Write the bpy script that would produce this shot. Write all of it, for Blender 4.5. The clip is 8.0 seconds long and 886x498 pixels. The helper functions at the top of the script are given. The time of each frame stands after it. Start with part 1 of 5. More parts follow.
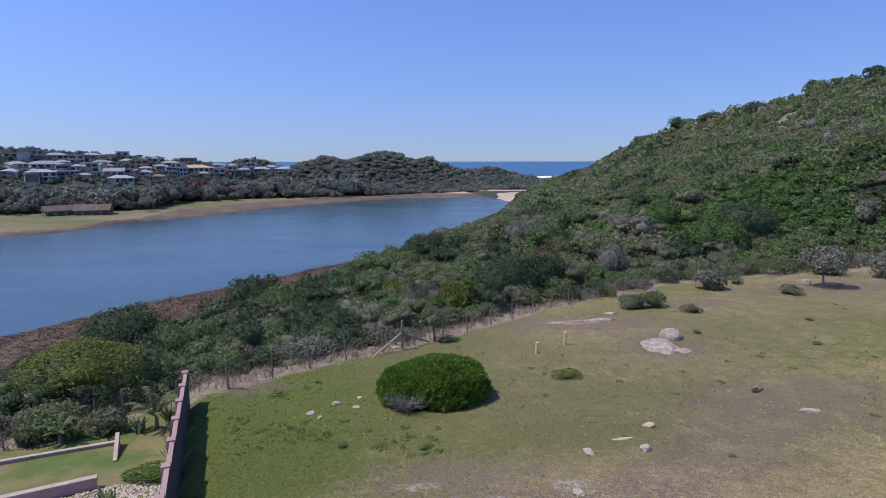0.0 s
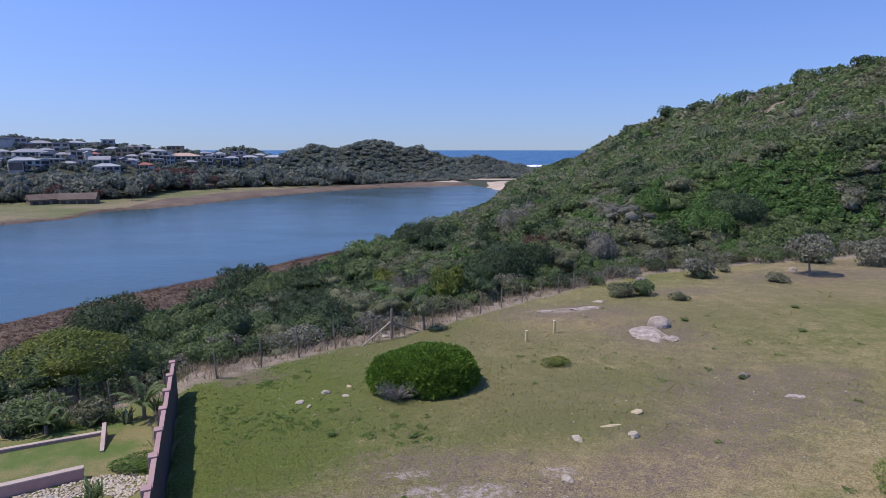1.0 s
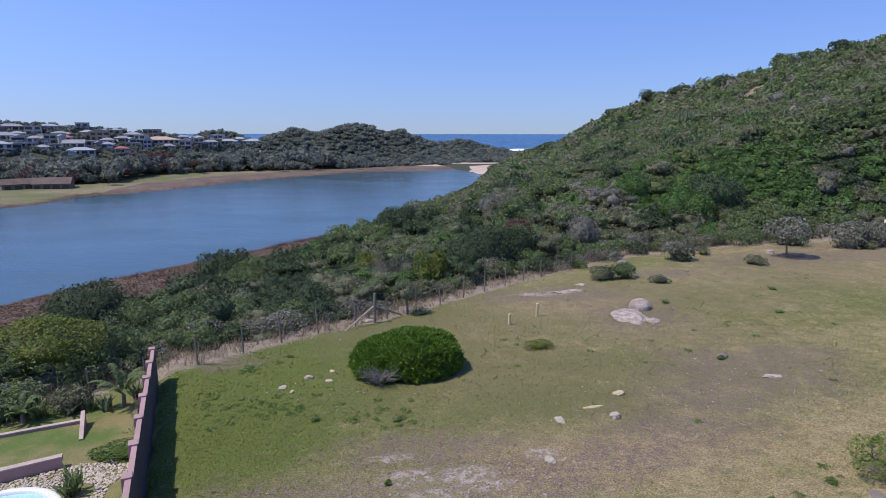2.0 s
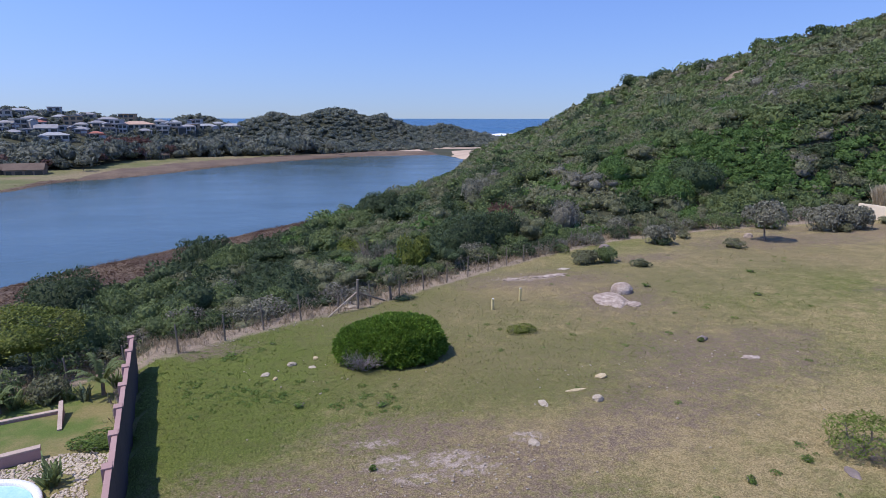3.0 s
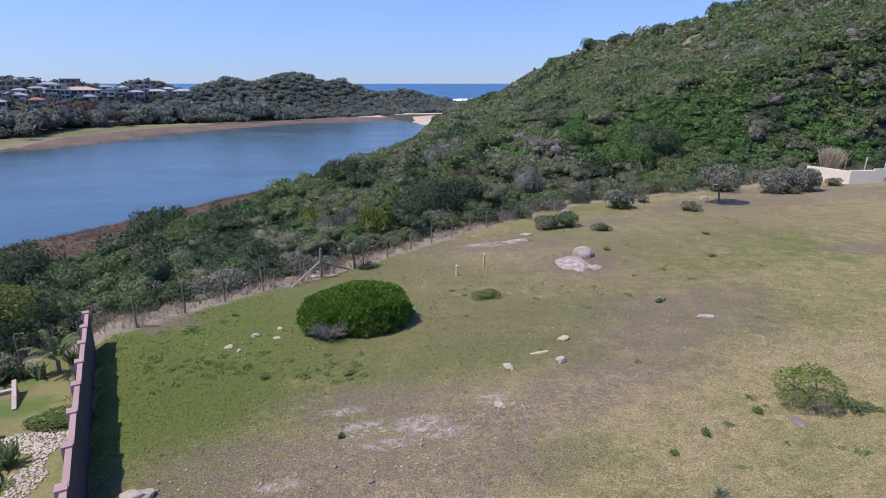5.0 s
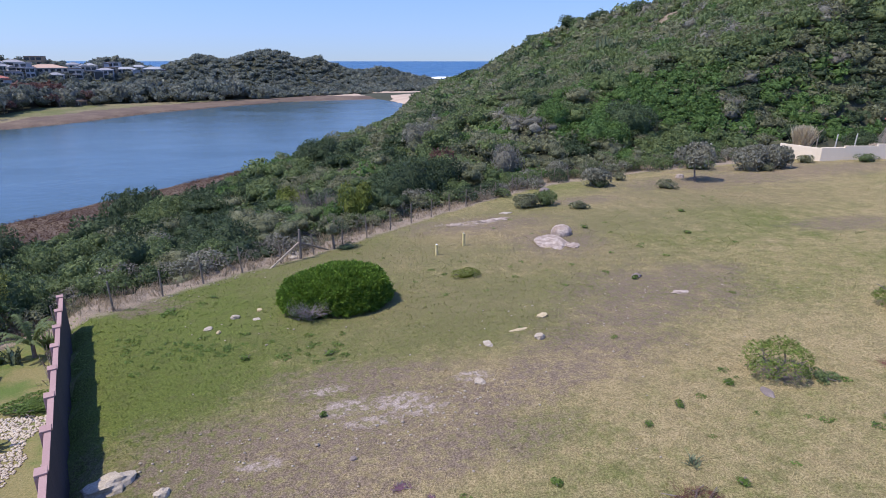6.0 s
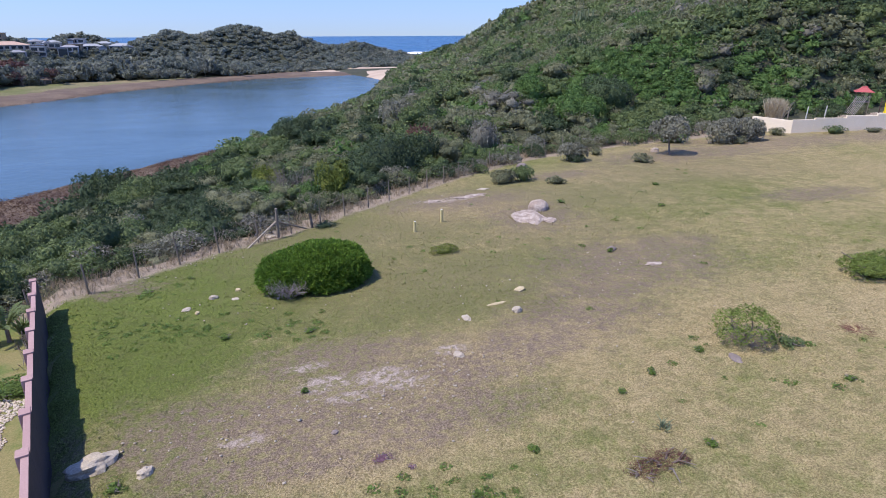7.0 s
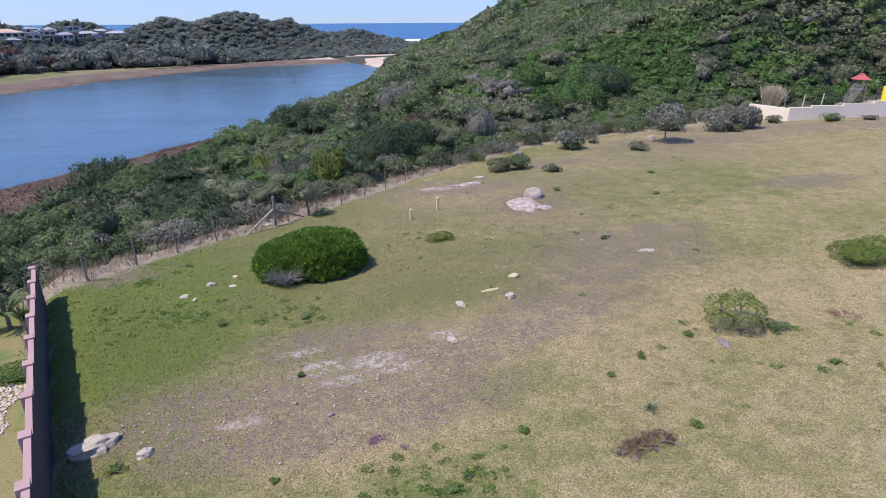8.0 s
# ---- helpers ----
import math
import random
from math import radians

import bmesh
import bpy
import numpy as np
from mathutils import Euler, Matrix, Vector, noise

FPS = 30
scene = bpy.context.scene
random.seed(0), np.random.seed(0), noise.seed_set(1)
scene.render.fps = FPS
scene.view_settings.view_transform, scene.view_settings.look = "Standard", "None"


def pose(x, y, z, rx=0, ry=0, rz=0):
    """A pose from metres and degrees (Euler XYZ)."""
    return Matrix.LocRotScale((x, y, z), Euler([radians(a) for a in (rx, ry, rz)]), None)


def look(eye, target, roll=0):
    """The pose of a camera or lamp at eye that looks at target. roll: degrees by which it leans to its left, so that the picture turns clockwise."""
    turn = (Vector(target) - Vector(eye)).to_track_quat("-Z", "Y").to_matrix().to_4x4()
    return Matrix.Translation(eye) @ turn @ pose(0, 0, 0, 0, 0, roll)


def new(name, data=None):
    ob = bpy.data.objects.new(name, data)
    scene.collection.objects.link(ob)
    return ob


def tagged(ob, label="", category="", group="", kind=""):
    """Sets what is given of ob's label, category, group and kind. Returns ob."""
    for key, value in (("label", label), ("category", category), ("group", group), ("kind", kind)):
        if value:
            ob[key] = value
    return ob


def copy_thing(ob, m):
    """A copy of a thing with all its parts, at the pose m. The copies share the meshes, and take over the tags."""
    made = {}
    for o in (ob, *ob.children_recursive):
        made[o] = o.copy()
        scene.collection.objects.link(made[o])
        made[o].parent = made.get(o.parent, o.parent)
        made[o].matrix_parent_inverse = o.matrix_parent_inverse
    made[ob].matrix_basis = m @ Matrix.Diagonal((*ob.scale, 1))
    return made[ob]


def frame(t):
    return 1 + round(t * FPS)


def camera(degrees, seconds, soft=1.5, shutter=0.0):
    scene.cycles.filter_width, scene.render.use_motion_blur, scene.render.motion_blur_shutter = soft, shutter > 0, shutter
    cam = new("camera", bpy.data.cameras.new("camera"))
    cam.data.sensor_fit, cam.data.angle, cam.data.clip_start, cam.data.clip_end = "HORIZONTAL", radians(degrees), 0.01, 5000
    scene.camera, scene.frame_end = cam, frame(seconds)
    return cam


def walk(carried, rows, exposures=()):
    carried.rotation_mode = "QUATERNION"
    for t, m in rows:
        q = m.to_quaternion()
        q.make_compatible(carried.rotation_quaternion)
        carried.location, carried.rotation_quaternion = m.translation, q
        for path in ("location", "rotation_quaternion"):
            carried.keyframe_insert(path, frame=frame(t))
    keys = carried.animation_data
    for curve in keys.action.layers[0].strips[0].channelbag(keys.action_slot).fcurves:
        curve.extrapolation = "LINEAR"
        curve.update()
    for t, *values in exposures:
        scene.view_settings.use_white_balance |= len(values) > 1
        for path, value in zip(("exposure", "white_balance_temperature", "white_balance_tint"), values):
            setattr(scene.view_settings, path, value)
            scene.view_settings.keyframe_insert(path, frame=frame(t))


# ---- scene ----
cam = camera(75.0, 8.0, soft=0.65)
EYE = 28.0
PATH = [
    (0.0, 0.00, 0.00, 0.00, 0.00, -8.93, 0.08),
    (0.5, 0.02, 0.04, -0.02, -0.52, -9.41, 0.04),
    (1.0, 0.03, 0.09, -0.04, -0.98, -10.02, -0.02),
    (1.5, 0.03, 0.14, -0.06, -1.75, -10.75, -0.06),
    (3.0, 0.01, 0.29, -0.10, -4.46, -13.03, -0.10),
    (3.5, 0.00, 0.33, -0.11, -5.11, -13.48, -0.10),
    (4.0, -0.01, 0.35, -0.11, -6.03, -14.13, -0.03),
    (4.5, -0.02, 0.36, -0.11, -7.19, -15.22, 0.00),
    (6.0, -0.01, 0.28, -0.10, -10.32, -18.32, -0.08),
    (6.5, 0.01, 0.20, -0.09, -11.55, -19.44, 0.06),
    (7.0, 0.04, 0.09, -0.08, -12.54, -20.58, 0.21),
    (7.5, 0.09, -0.05, -0.06, -12.80, -21.27, 0.28),
    (8.0, 0.15, -0.22, -0.04, -12.67, -21.71, 0.26),
]
walk(cam, [(t, pose(x, y, EYE + z, 90 + p, r, a)) for t, x, y, z, a, p, r in PATH],
     [(0.0, 0.0), (1.5, 0.06), (3.0, 0.14), (4.5, 0.24), (6.0, 0.36), (7.0, 0.44), (8.0, 0.48)])

# ---- world and sun ----
SUN_UP, SUN_TO = radians(61), radians(8)
sky = bpy.data.worlds.new("sky")
scene.world = sky
sky.use_nodes = True
nt = sky.node_tree
tex = nt.nodes.new("ShaderNodeTexSky")
tex.sky_type = 'NISHITA'
tex.sun_disc = False
tex.sun_elevation = SUN_UP
tex.sun_rotation = radians(262)
tex.altitude = 20
tex.air_density, tex.dust_density, tex.ozone_density = 1.6, 1.0, 5.0
nt.nodes["Background"].inputs["Strength"].default_value = 0.126
# the haze line at the horizon is thin: the dome is read a little above it
way, lift = nt.nodes.new("ShaderNodeTexCoord"), nt.nodes.new("ShaderNodeVectorMath")
lift.operation = 'ADD'
lift.inputs[1].default_value = (0, 0, 0.07)
nt.links.new(way.outputs["Generated"], lift.inputs[0])
nt.links.new(lift.outputs[0], tex.inputs["Vector"])
tint = nt.nodes.new("ShaderNodeMix")
tint.data_type, tint.blend_type = 'RGBA', 'MULTIPLY'
tint.inputs[0].default_value = 1.0
tint.inputs[7].default_value = (0.685, 0.79, 1.31, 1)
nt.links.new(tex.outputs["Color"], tint.inputs[6])
nt.links.new(tint.outputs[2], nt.nodes["Background"].inputs["Color"])
sun_data = bpy.data.lights.new("sun", 'SUN')
sun_data.energy, sun_data.angle, sun_data.color = 3.9, radians(0.55), (1.0, 0.905, 0.785)
sun = new("sun", sun_data)
sun.matrix_world = look((0, 0, 100), (100 * math.cos(SUN_UP) * math.cos(SUN_TO), 100 * math.cos(SUN_UP) * math.sin(SUN_TO),
                                      100 - 100 * math.sin(SUN_UP)))

# ---- materials ----


def base_mat(name, rough=0.85, spec=0.3):
    m = bpy.data.materials.new(name)
    m.use_nodes = True
    b = m.node_tree.nodes["Principled BSDF"]
    b.inputs["Roughness"].default_value = rough
    b.inputs["Specular IOR Level"].default_value = spec
    return m, m.node_tree, b


def place_of(nt):
    return nt.nodes.new("ShaderNodeNewGeometry").outputs["Position"]


def grain(nt, vec, scale, detail=4.0, rough=0.6):
    n = nt.nodes.new("ShaderNodeTexNoise")
    n.inputs["Scale"].default_value = scale
    n.inputs["Detail"].default_value = detail
    n.inputs["Roughness"].default_value = rough
    if vec is not None:
        nt.links.new(vec, n.inputs["Vector"])
    return n.outputs["Fac"]


def calc(nt, op, a, b=None, clamp=False):
    n = nt.nodes.new("ShaderNodeMath")
    n.operation, n.use_clamp = op, clamp
    for k, v in enumerate((a, b)):
        if v is None:
            continue
        if isinstance(v, (int, float)):
            n.inputs[k].default_value = v
        else:
            nt.links.new(v, n.inputs[k])
    return n.outputs[0]


def span(nt, v, lo, hi, a=0.0, b=1.0):
    n = nt.nodes.new("ShaderNodeMapRange")
    n.interpolation_type = 'SMOOTHSTEP'
    for k, x in zip(("From Min", "From Max", "To Min", "To Max"), (lo, hi, a, b)):
        n.inputs[k].default_value = x
    nt.links.new(v, n.inputs["Value"])
    return n.outputs["Result"]


def blend(nt, fac, a, b):
    n = nt.nodes.new("ShaderNodeMix")
    n.data_type = 'RGBA'
    if isinstance(fac, (int, float)):
        n.inputs[0].default_value = fac
    else:
        nt.links.new(fac, n.inputs[0])
    for k, v in ((6, a), (7, b)):
        if isinstance(v, tuple):
            n.inputs[k].default_value = (*v, 1)
        else:
            nt.links.new(v, n.inputs[k])
    return n.outputs[2]


def relief(nt, bsdf, height, strength=0.4, dist=0.02):
    n = nt.nodes.new("ShaderNodeBump")
    n.inputs["Strength"].default_value, n.inputs["Distance"].default_value = strength, dist
    nt.links.new(height, n.inputs["Height"])
    nt.links.new(n.outputs["Normal"], bsdf.inputs["Normal"])


def two_tone(name, a, b, scale=3.0, fine=40.0, rough=0.85, bump=0.3, dist=0.01, spec=0.3, c=None):
    """A weathered surface: two tones in patches, fine grain, a little relief."""
    m, nt, bs = base_mat(name, rough, spec)
    p = place_of(nt)
    col = blend(nt, span(nt, grain(nt, p, scale), 0.35, 0.65), a, b)
    f = grain(nt, p, fine, 3)
    col = blend(nt, span(nt, f, 0.3, 0.7, 0, 0.5), col, c or tuple(0.55 * x for x in a))
    nt.links.new(col, bs.inputs["Base Color"])
    relief(nt, bs, f, bump, dist)
    return m


def foliage(name, a, b, dark=0.45, patch=0.12, shine=0.25, fine=7.0):
    """Leaves: every leaf a shade of its own, drifting between two tones from plant to plant."""
    m, nt, bs = base_mat(name, 0.6, shine)
    p = place_of(nt)
    isl = nt.nodes.new("ShaderNodeNewGeometry").outputs["Random Per Island"]
    col = blend(nt, span(nt, grain(nt, p, patch, 3), 0.38, 0.62), a, b)
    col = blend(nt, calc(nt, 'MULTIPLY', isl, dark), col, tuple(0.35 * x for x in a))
    tip = calc(nt, 'GREATER_THAN', isl, 0.86)
    col2 = blend(nt, calc(nt, 'MULTIPLY', tip, 0.5), col, tuple(min(1, 1.6 * x) for x in b))
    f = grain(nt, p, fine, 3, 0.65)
    # dark flecks in the hollows: shade of leaf gaps put into the colour
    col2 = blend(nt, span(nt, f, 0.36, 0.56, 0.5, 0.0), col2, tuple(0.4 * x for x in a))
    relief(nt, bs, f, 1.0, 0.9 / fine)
    nt.links.new(col2, bs.inputs["Base Color"])
    tr = nt.nodes.new("ShaderNodeBsdfTranslucent")
    nt.links.new(col2, tr.inputs["Color"])
    mx = nt.nodes.new("ShaderNodeMixShader")
    mx.inputs[0].default_value = 0.32
    nt.links.new(bs.outputs[0], mx.inputs[1])
    nt.links.new(tr.outputs[0], mx.inputs[2])
    nt.links.new(mx.outputs[0], nt.nodes["Material Output"].inputs["Surface"])
    return m


# worn and stony places in the lawn: x, y, half-lengths, bareness
BARE = [(13.8, 22.2, 4.2, 3.0), (11.2, 20.0, 2.6, 1.8), (9.0, 17.8, 2.8, 1.5), (6.4, 16.2, 2.6, 1.3), (3.6, 15.2, 2.8, 1.4), (0.6, 15.0, 2.6, 1.5), (16.6, 24.0, 2.6, 1.3), (8.8, 36.8, 5.0, 2.0),
        (-2.6, 13.9, 4.0, 2.0), (2.0, 13.2, 3.2, 1.5), (0.4, 17.2, 3.0, 1.2), (12.4, 31.5, 2.8, 2.8), (-1.5, 12.6, 3.4, 1.3), (34, 46.5, 10.0, 3.4), (46, 48.0, 8.0, 3.4), (57, 46.5, 8.0, 4.0), (40, 51.5, 9.0, 1.4), (31, 30, 3.5, 1.6), (-9.0, 26.5, 1.4, 1.0), (19, 42, 3.0, 1.2)]
# duller olive grass
DULL = [(5.0, 23.5, 6.5, 5.0), (3.0, 31.5, 9.0, 4.5), (15, 36, 9.0, 6.0), (12, 28, 6.0, 4.0), (27, 40, 10.0, 5.0)]
GREEN = [(22.5, 33.5, 6.5, 4.2), (11.2, 12.0, 4.2, 2.2), (10.8, 8.8, 4.0, 2.0), (5.8, 13.0, 2.6, 1.3), (8.5, 24.5, 4.0, 2.5), (5.4, 20.2, 3.2, 2.0), (2.2, 8.4, 3.6, 1.9), (-6.5, 19.5, 3.2, 5.0), (-7.5, 25.0, 3.0, 2.0)]
# drier, browner grass
DRY = [(-1.6, 14.6, 4.6, 2.4), (2.8, 16.6, 4.0, 1.6), (0.5, 12.0, 3.0, 1.2), (9.5, 34.5, 4.0, 2.5)]
PALE = [(-0.1, 15.6, 0.95, 0.42), (1.4, 15.5, 0.9, 0.45), (-0.8, 16.8, 0.6, 0.26), (2.3, 15.0, 0.7, 0.28), (0.4, 14.7, 0.8, 0.25), (-2.4, 13.3, 0.6, 0.22), (4.0, 16.6, 0.6, 0.26), (8.5, 37.3, 1.8, 0.5)]


def patches(nt, p, spots, wob, edge=0.55):
    total = None
    for x, y, rx, ry in spots:
        a = nt.nodes.new("ShaderNodeVectorMath")
        a.operation = 'SUBTRACT'
        nt.links.new(p, a.inputs[0])
        a.inputs[1].default_value = (x, y, 0)
        s = nt.nodes.new("ShaderNodeVectorMath")
        s.operation = 'MULTIPLY'
        nt.links.new(a.outputs[0], s.inputs[0])
        s.inputs[1].default_value = (1 / rx, 1 / ry, 0)
        ln = nt.nodes.new("ShaderNodeVectorMath")
        ln.operation = 'LENGTH'
        nt.links.new(s.outputs[0], ln.inputs[0])
        d = calc(nt, 'ADD', ln.outputs["Value"], wob)
        v = span(nt, d, 1.0 - edge, 1.0 + edge, 1, 0)
        total = v if total is None else calc(nt, 'MAXIMUM', total, v)
    return total


def turf(name, blades=False):
    m, nt, bs = base_mat(name, 0.95, 0.1)
    p = place_of(nt)
    big, mid, clod = grain(nt, p, 0.16, 4), grain(nt, p, 0.9, 5, 0.7), grain(nt, p, 4.5, 3, 0.6)
    fine, tiny = grain(nt, p, 19, 3, 0.7), grain(nt, p, 48, 2, 0.6)
    sep = nt.nodes.new("ShaderNodeSeparateXYZ")
    nt.links.new(p, sep.inputs[0])
    # greener beside the wall, drier towards the top of the plot
    up = calc(nt, 'ADD', span(nt, sep.outputs[0], -9, 10, -0.70, 0.1), calc(nt, 'ADD', span(nt, sep.outputs[1], 10, 24, 0.34, -0.08), span(nt, sep.outputs[0], 18, 45, 0.0, 0.22)))
    dry = calc(nt, 'ADD', up, calc(nt, 'MULTIPLY', calc(nt, 'SUBTRACT', big, 0.5), 1.1))
    dry = calc(nt, 'ADD', dry, calc(nt, 'MULTIPLY', calc(nt, 'SUBTRACT', mid, 0.5), 1.15))
    dry = calc(nt, 'ADD', dry, calc(nt, 'MULTIPLY', calc(nt, 'SUBTRACT', clod, 0.5), 0.9))
    wob = calc(nt, 'MULTIPLY', calc(nt, 'SUBTRACT', mid, 0.5), 2.6)
    dry = calc(nt, 'SUBTRACT', dry, calc(nt, 'MULTIPLY', patches(nt, p, GREEN, wob, 1.0), 0.30))
    dry = calc(nt, 'ADD', dry, calc(nt, 'MULTIPLY', patches(nt, p, DRY, wob, 0.8), 0.42))
    dry = span(nt, dry, -0.6, 0.55)
    low = blend(nt, dry, (0.086, 0.116, 0.025), (0.238, 0.188, 0.092))
    high = blend(nt, dry, (0.180, 0.222, 0.054), (0.540, 0.435, 0.238))
    col = blend(nt, span(nt, fine, 0.33, 0.67), low, high)
    col = blend(nt, span(nt, grain(nt, p, 2.3, 4, 0.7), 0.36, 0.56, 0.32, 0.0), col, (0.11, 0.108, 0.048))
    col = blend(nt, calc(nt, 'MULTIPLY', patches(nt, p, DULL, wob, 0.8), 0.62), col, blend(nt, fine, (0.132, 0.110, 0.056), (0.335, 0.275, 0.158)))
    bare = patches(nt, p, BARE, wob)
    soil = blend(nt, span(nt, fine, 0.35, 0.68), (0.130, 0.094, 0.072), (0.32, 0.248, 0.196))
    cover = calc(nt, 'MULTIPLY', bare, span(nt, clod, 0.37, 0.6, 0.24, 0.9))
    col = blend(nt, cover, col, soil)
    pale = calc(nt, 'MULTIPLY', patches(nt, p, PALE, wob, 0.55), span(nt, clod, 0.42, 0.62, 0.1, 0.85))
    col = blend(nt, pale, col, blend(nt, span(nt, fine, 0.35, 0.65), (0.38, 0.31, 0.255), (0.62, 0.53, 0.46)))
    # trodden dusty strip under the fence
    edge = nt.nodes.new("ShaderNodeAttribute")
    edge.attribute_name = "past_fence"
    if not blades:
        strip = span(nt, calc(nt, 'ADD', edge.outputs["Fac"], calc(nt, 'MULTIPLY', calc(nt, 'SUBTRACT', mid, 0.5), 2.2)), -0.6, 0.3)
        col = blend(nt, strip, col, blend(nt, span(nt, fine, 0.3, 0.7), (0.25, 0.20, 0.15), (0.45, 0.37, 0.29)))
    if blades:
        isl = nt.nodes.new("ShaderNodeNewGeometry").outputs["Random Per Island"]
        col = blend(nt, calc(nt, 'ADD', calc(nt, 'MULTIPLY', isl, 0.5), 0.4), col, blend(nt, dry, (0.190, 0.236, 0.060), (0.475, 0.385, 0.215)))
    else:
        col = blend(nt, span(nt, tiny, 0.36, 0.54, 0.46, 0.0), col, (0.06, 0.055, 0.028))
        relief(nt, bs, calc(nt, 'ADD', tiny, calc(nt, 'MULTIPLY', fine, 2.0)), 0.7, 0.05)
    nt.links.new(col, bs.inputs["Base Color"])
    return m


M_TURF, M_BLADE = turf("meadow turf"), turf("meadow blades", True)
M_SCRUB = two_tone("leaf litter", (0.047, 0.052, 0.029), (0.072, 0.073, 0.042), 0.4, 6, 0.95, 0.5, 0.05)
M_SAND = two_tone("beach sand", (0.42, 0.325, 0.24), (0.50, 0.395, 0.30), 0.05, 2, 0.95, 0.2, 0.05, c=(0.36, 0.28, 0.21))
M_MUD = two_tone("tidal flat", (0.12, 0.085, 0.062), (0.19, 0.14, 0.095), 0.08, 1.2, 0.9, 0.4, 0.1)
M_BANK = two_tone("river meadow", (0.13, 0.145, 0.05), (0.25, 0.20, 0.12), 0.03, 0.8, 0.95, 0.4, 0.1)
M_GARDEN = two_tone("garden lawn", (0.10, 0.15, 0.032), (0.24, 0.20, 0.09), 0.5, 18, 0.95, 0.7, 0.04)
M_DUSTY = two_tone("dusty verge", (0.22, 0.17, 0.12), (0.30, 0.24, 0.17), 0.8, 12, 0.95, 0.6, 0.03)
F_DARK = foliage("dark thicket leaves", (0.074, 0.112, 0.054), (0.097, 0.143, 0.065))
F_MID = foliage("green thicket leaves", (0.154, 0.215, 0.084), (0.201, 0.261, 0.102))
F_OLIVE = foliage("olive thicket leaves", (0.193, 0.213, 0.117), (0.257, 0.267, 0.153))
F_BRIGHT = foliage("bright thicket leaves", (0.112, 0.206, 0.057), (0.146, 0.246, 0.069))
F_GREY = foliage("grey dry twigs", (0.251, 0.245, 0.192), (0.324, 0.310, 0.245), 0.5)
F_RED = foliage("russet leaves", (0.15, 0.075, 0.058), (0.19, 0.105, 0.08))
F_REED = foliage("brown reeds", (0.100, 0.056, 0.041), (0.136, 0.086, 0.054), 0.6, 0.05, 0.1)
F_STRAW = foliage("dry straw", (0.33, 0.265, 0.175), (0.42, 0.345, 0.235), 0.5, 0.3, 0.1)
# far leaf tones are paler than near ones: distance haze put into base colour
F_FAR = foliage("haze-pale far wood leaves", (0.183, 0.212, 0.175), (0.234, 0.265, 0.217), 0.4, 0.03, fine=1.6)
F_FAROLIVE = foliage("haze-pale far olive leaves", (0.212, 0.231, 0.184), (0.266, 0.284, 0.224), 0.4, 0.03, fine=1.6)
F_FARBROWN = foliage("haze-pale far bare wood", (0.175, 0.101, 0.089), (0.215, 0.135, 0.116), 0.45, 0.03, fine=1.6)
M_TWIG = two_tone("grey bark", (0.17, 0.14, 0.115), (0.25, 0.22, 0.19), 4, 60)
M_POST = two_tone("weathered fence wood", (0.211, 0.177, 0.139), (0.272, 0.235, 0.190), 3, 50)
M_WIRE, _nt, _b = base_mat("galvanised wire", 0.5)
_b.inputs["Base Color"].default_value, _b.inputs["Metallic"].default_value = (0.42, 0.40, 0.37, 1), 0.0
M_MAUVE = two_tone("mauve wall plaster", (0.36, 0.235, 0.22), (0.41, 0.275, 0.255), 0.8, 25, 0.9, 0.25, 0.006, c=(0.30, 0.195, 0.18))
M_BEIGE = two_tone("cream wall plaster", (0.75, 0.65, 0.49), (0.79, 0.69, 0.54), 0.5, 18, 0.9, 0.2, 0.006, c=(0.62, 0.53, 0.41))
# the wall's mauve with the shade of its lawn side put into the colour
M_MAUVE_SHADE = two_tone("shaded mauve plaster", (0.072, 0.054, 0.056), (0.092, 0.070, 0.070), 0.9, 20)
M_STONE = two_tone("pale limestone", (0.38, 0.325, 0.255), (0.50, 0.435, 0.345), 2.5, 22, 0.9, 0.6, 0.02)
M_YSTONE = two_tone("yellowish limestone", (0.46, 0.37, 0.22), (0.58, 0.49, 0.32), 3, 25, 0.9, 0.6, 0.02)
M_SLAB = two_tone("pinkish rock slab", (0.30, 0.235, 0.19), (0.50, 0.425, 0.36), 2.6, 9, 0.95, 1.0, 0.06, c=(0.20, 0.16, 0.13))
M_GREYSTONE = two_tone("brown-grey stone", (0.20, 0.165, 0.15), (0.27, 0.225, 0.20), 2.5, 22, 0.9, 0.6, 0.02)
M_YELLOW = two_tone("yellow marker paint", (0.62, 0.52, 0.24), (0.70, 0.60, 0.32), 5, 40, 0.7)


def water_mat(name, a, b, rough, scale, bump):
    m, nt, bs = base_mat(name, rough, 0.42)
    p = place_of(nt)
    nt.links.new(blend(nt, span(nt, grain(nt, p, 0.012, 4), 0.35, 0.65), a, b), bs.inputs["Base Color"])
    bs.inputs["IOR"].default_value = 1.33
    mp = nt.nodes.new("ShaderNodeMapping")
    mp.inputs["Scale"].default_value = (1.0, 1.0, 1.0)
    nt.links.new(p, mp.inputs["Vector"])
    h = calc(nt, 'ADD', grain(nt, mp.outputs[0], scale, 5, 0.6), calc(nt, 'MULTIPLY', grain(nt, mp.outputs[0], scale * 0.12, 3), 1.5))
    relief(nt, bs, h, bump, 0.25)
    wind = nt.nodes.new("ShaderNodeMapping")
    wind.inputs["Scale"].default_value = (0.35, 1.0, 1.0)
    nt.links.new(p, wind.inputs["Vector"])
    nt.links.new(span(nt, grain(nt, wind.outputs[0], 0.05, 5, 0.65), 0.35, 0.65, rough * 0.8, rough * 1.35), bs.inputs["Roughness"])
    return m


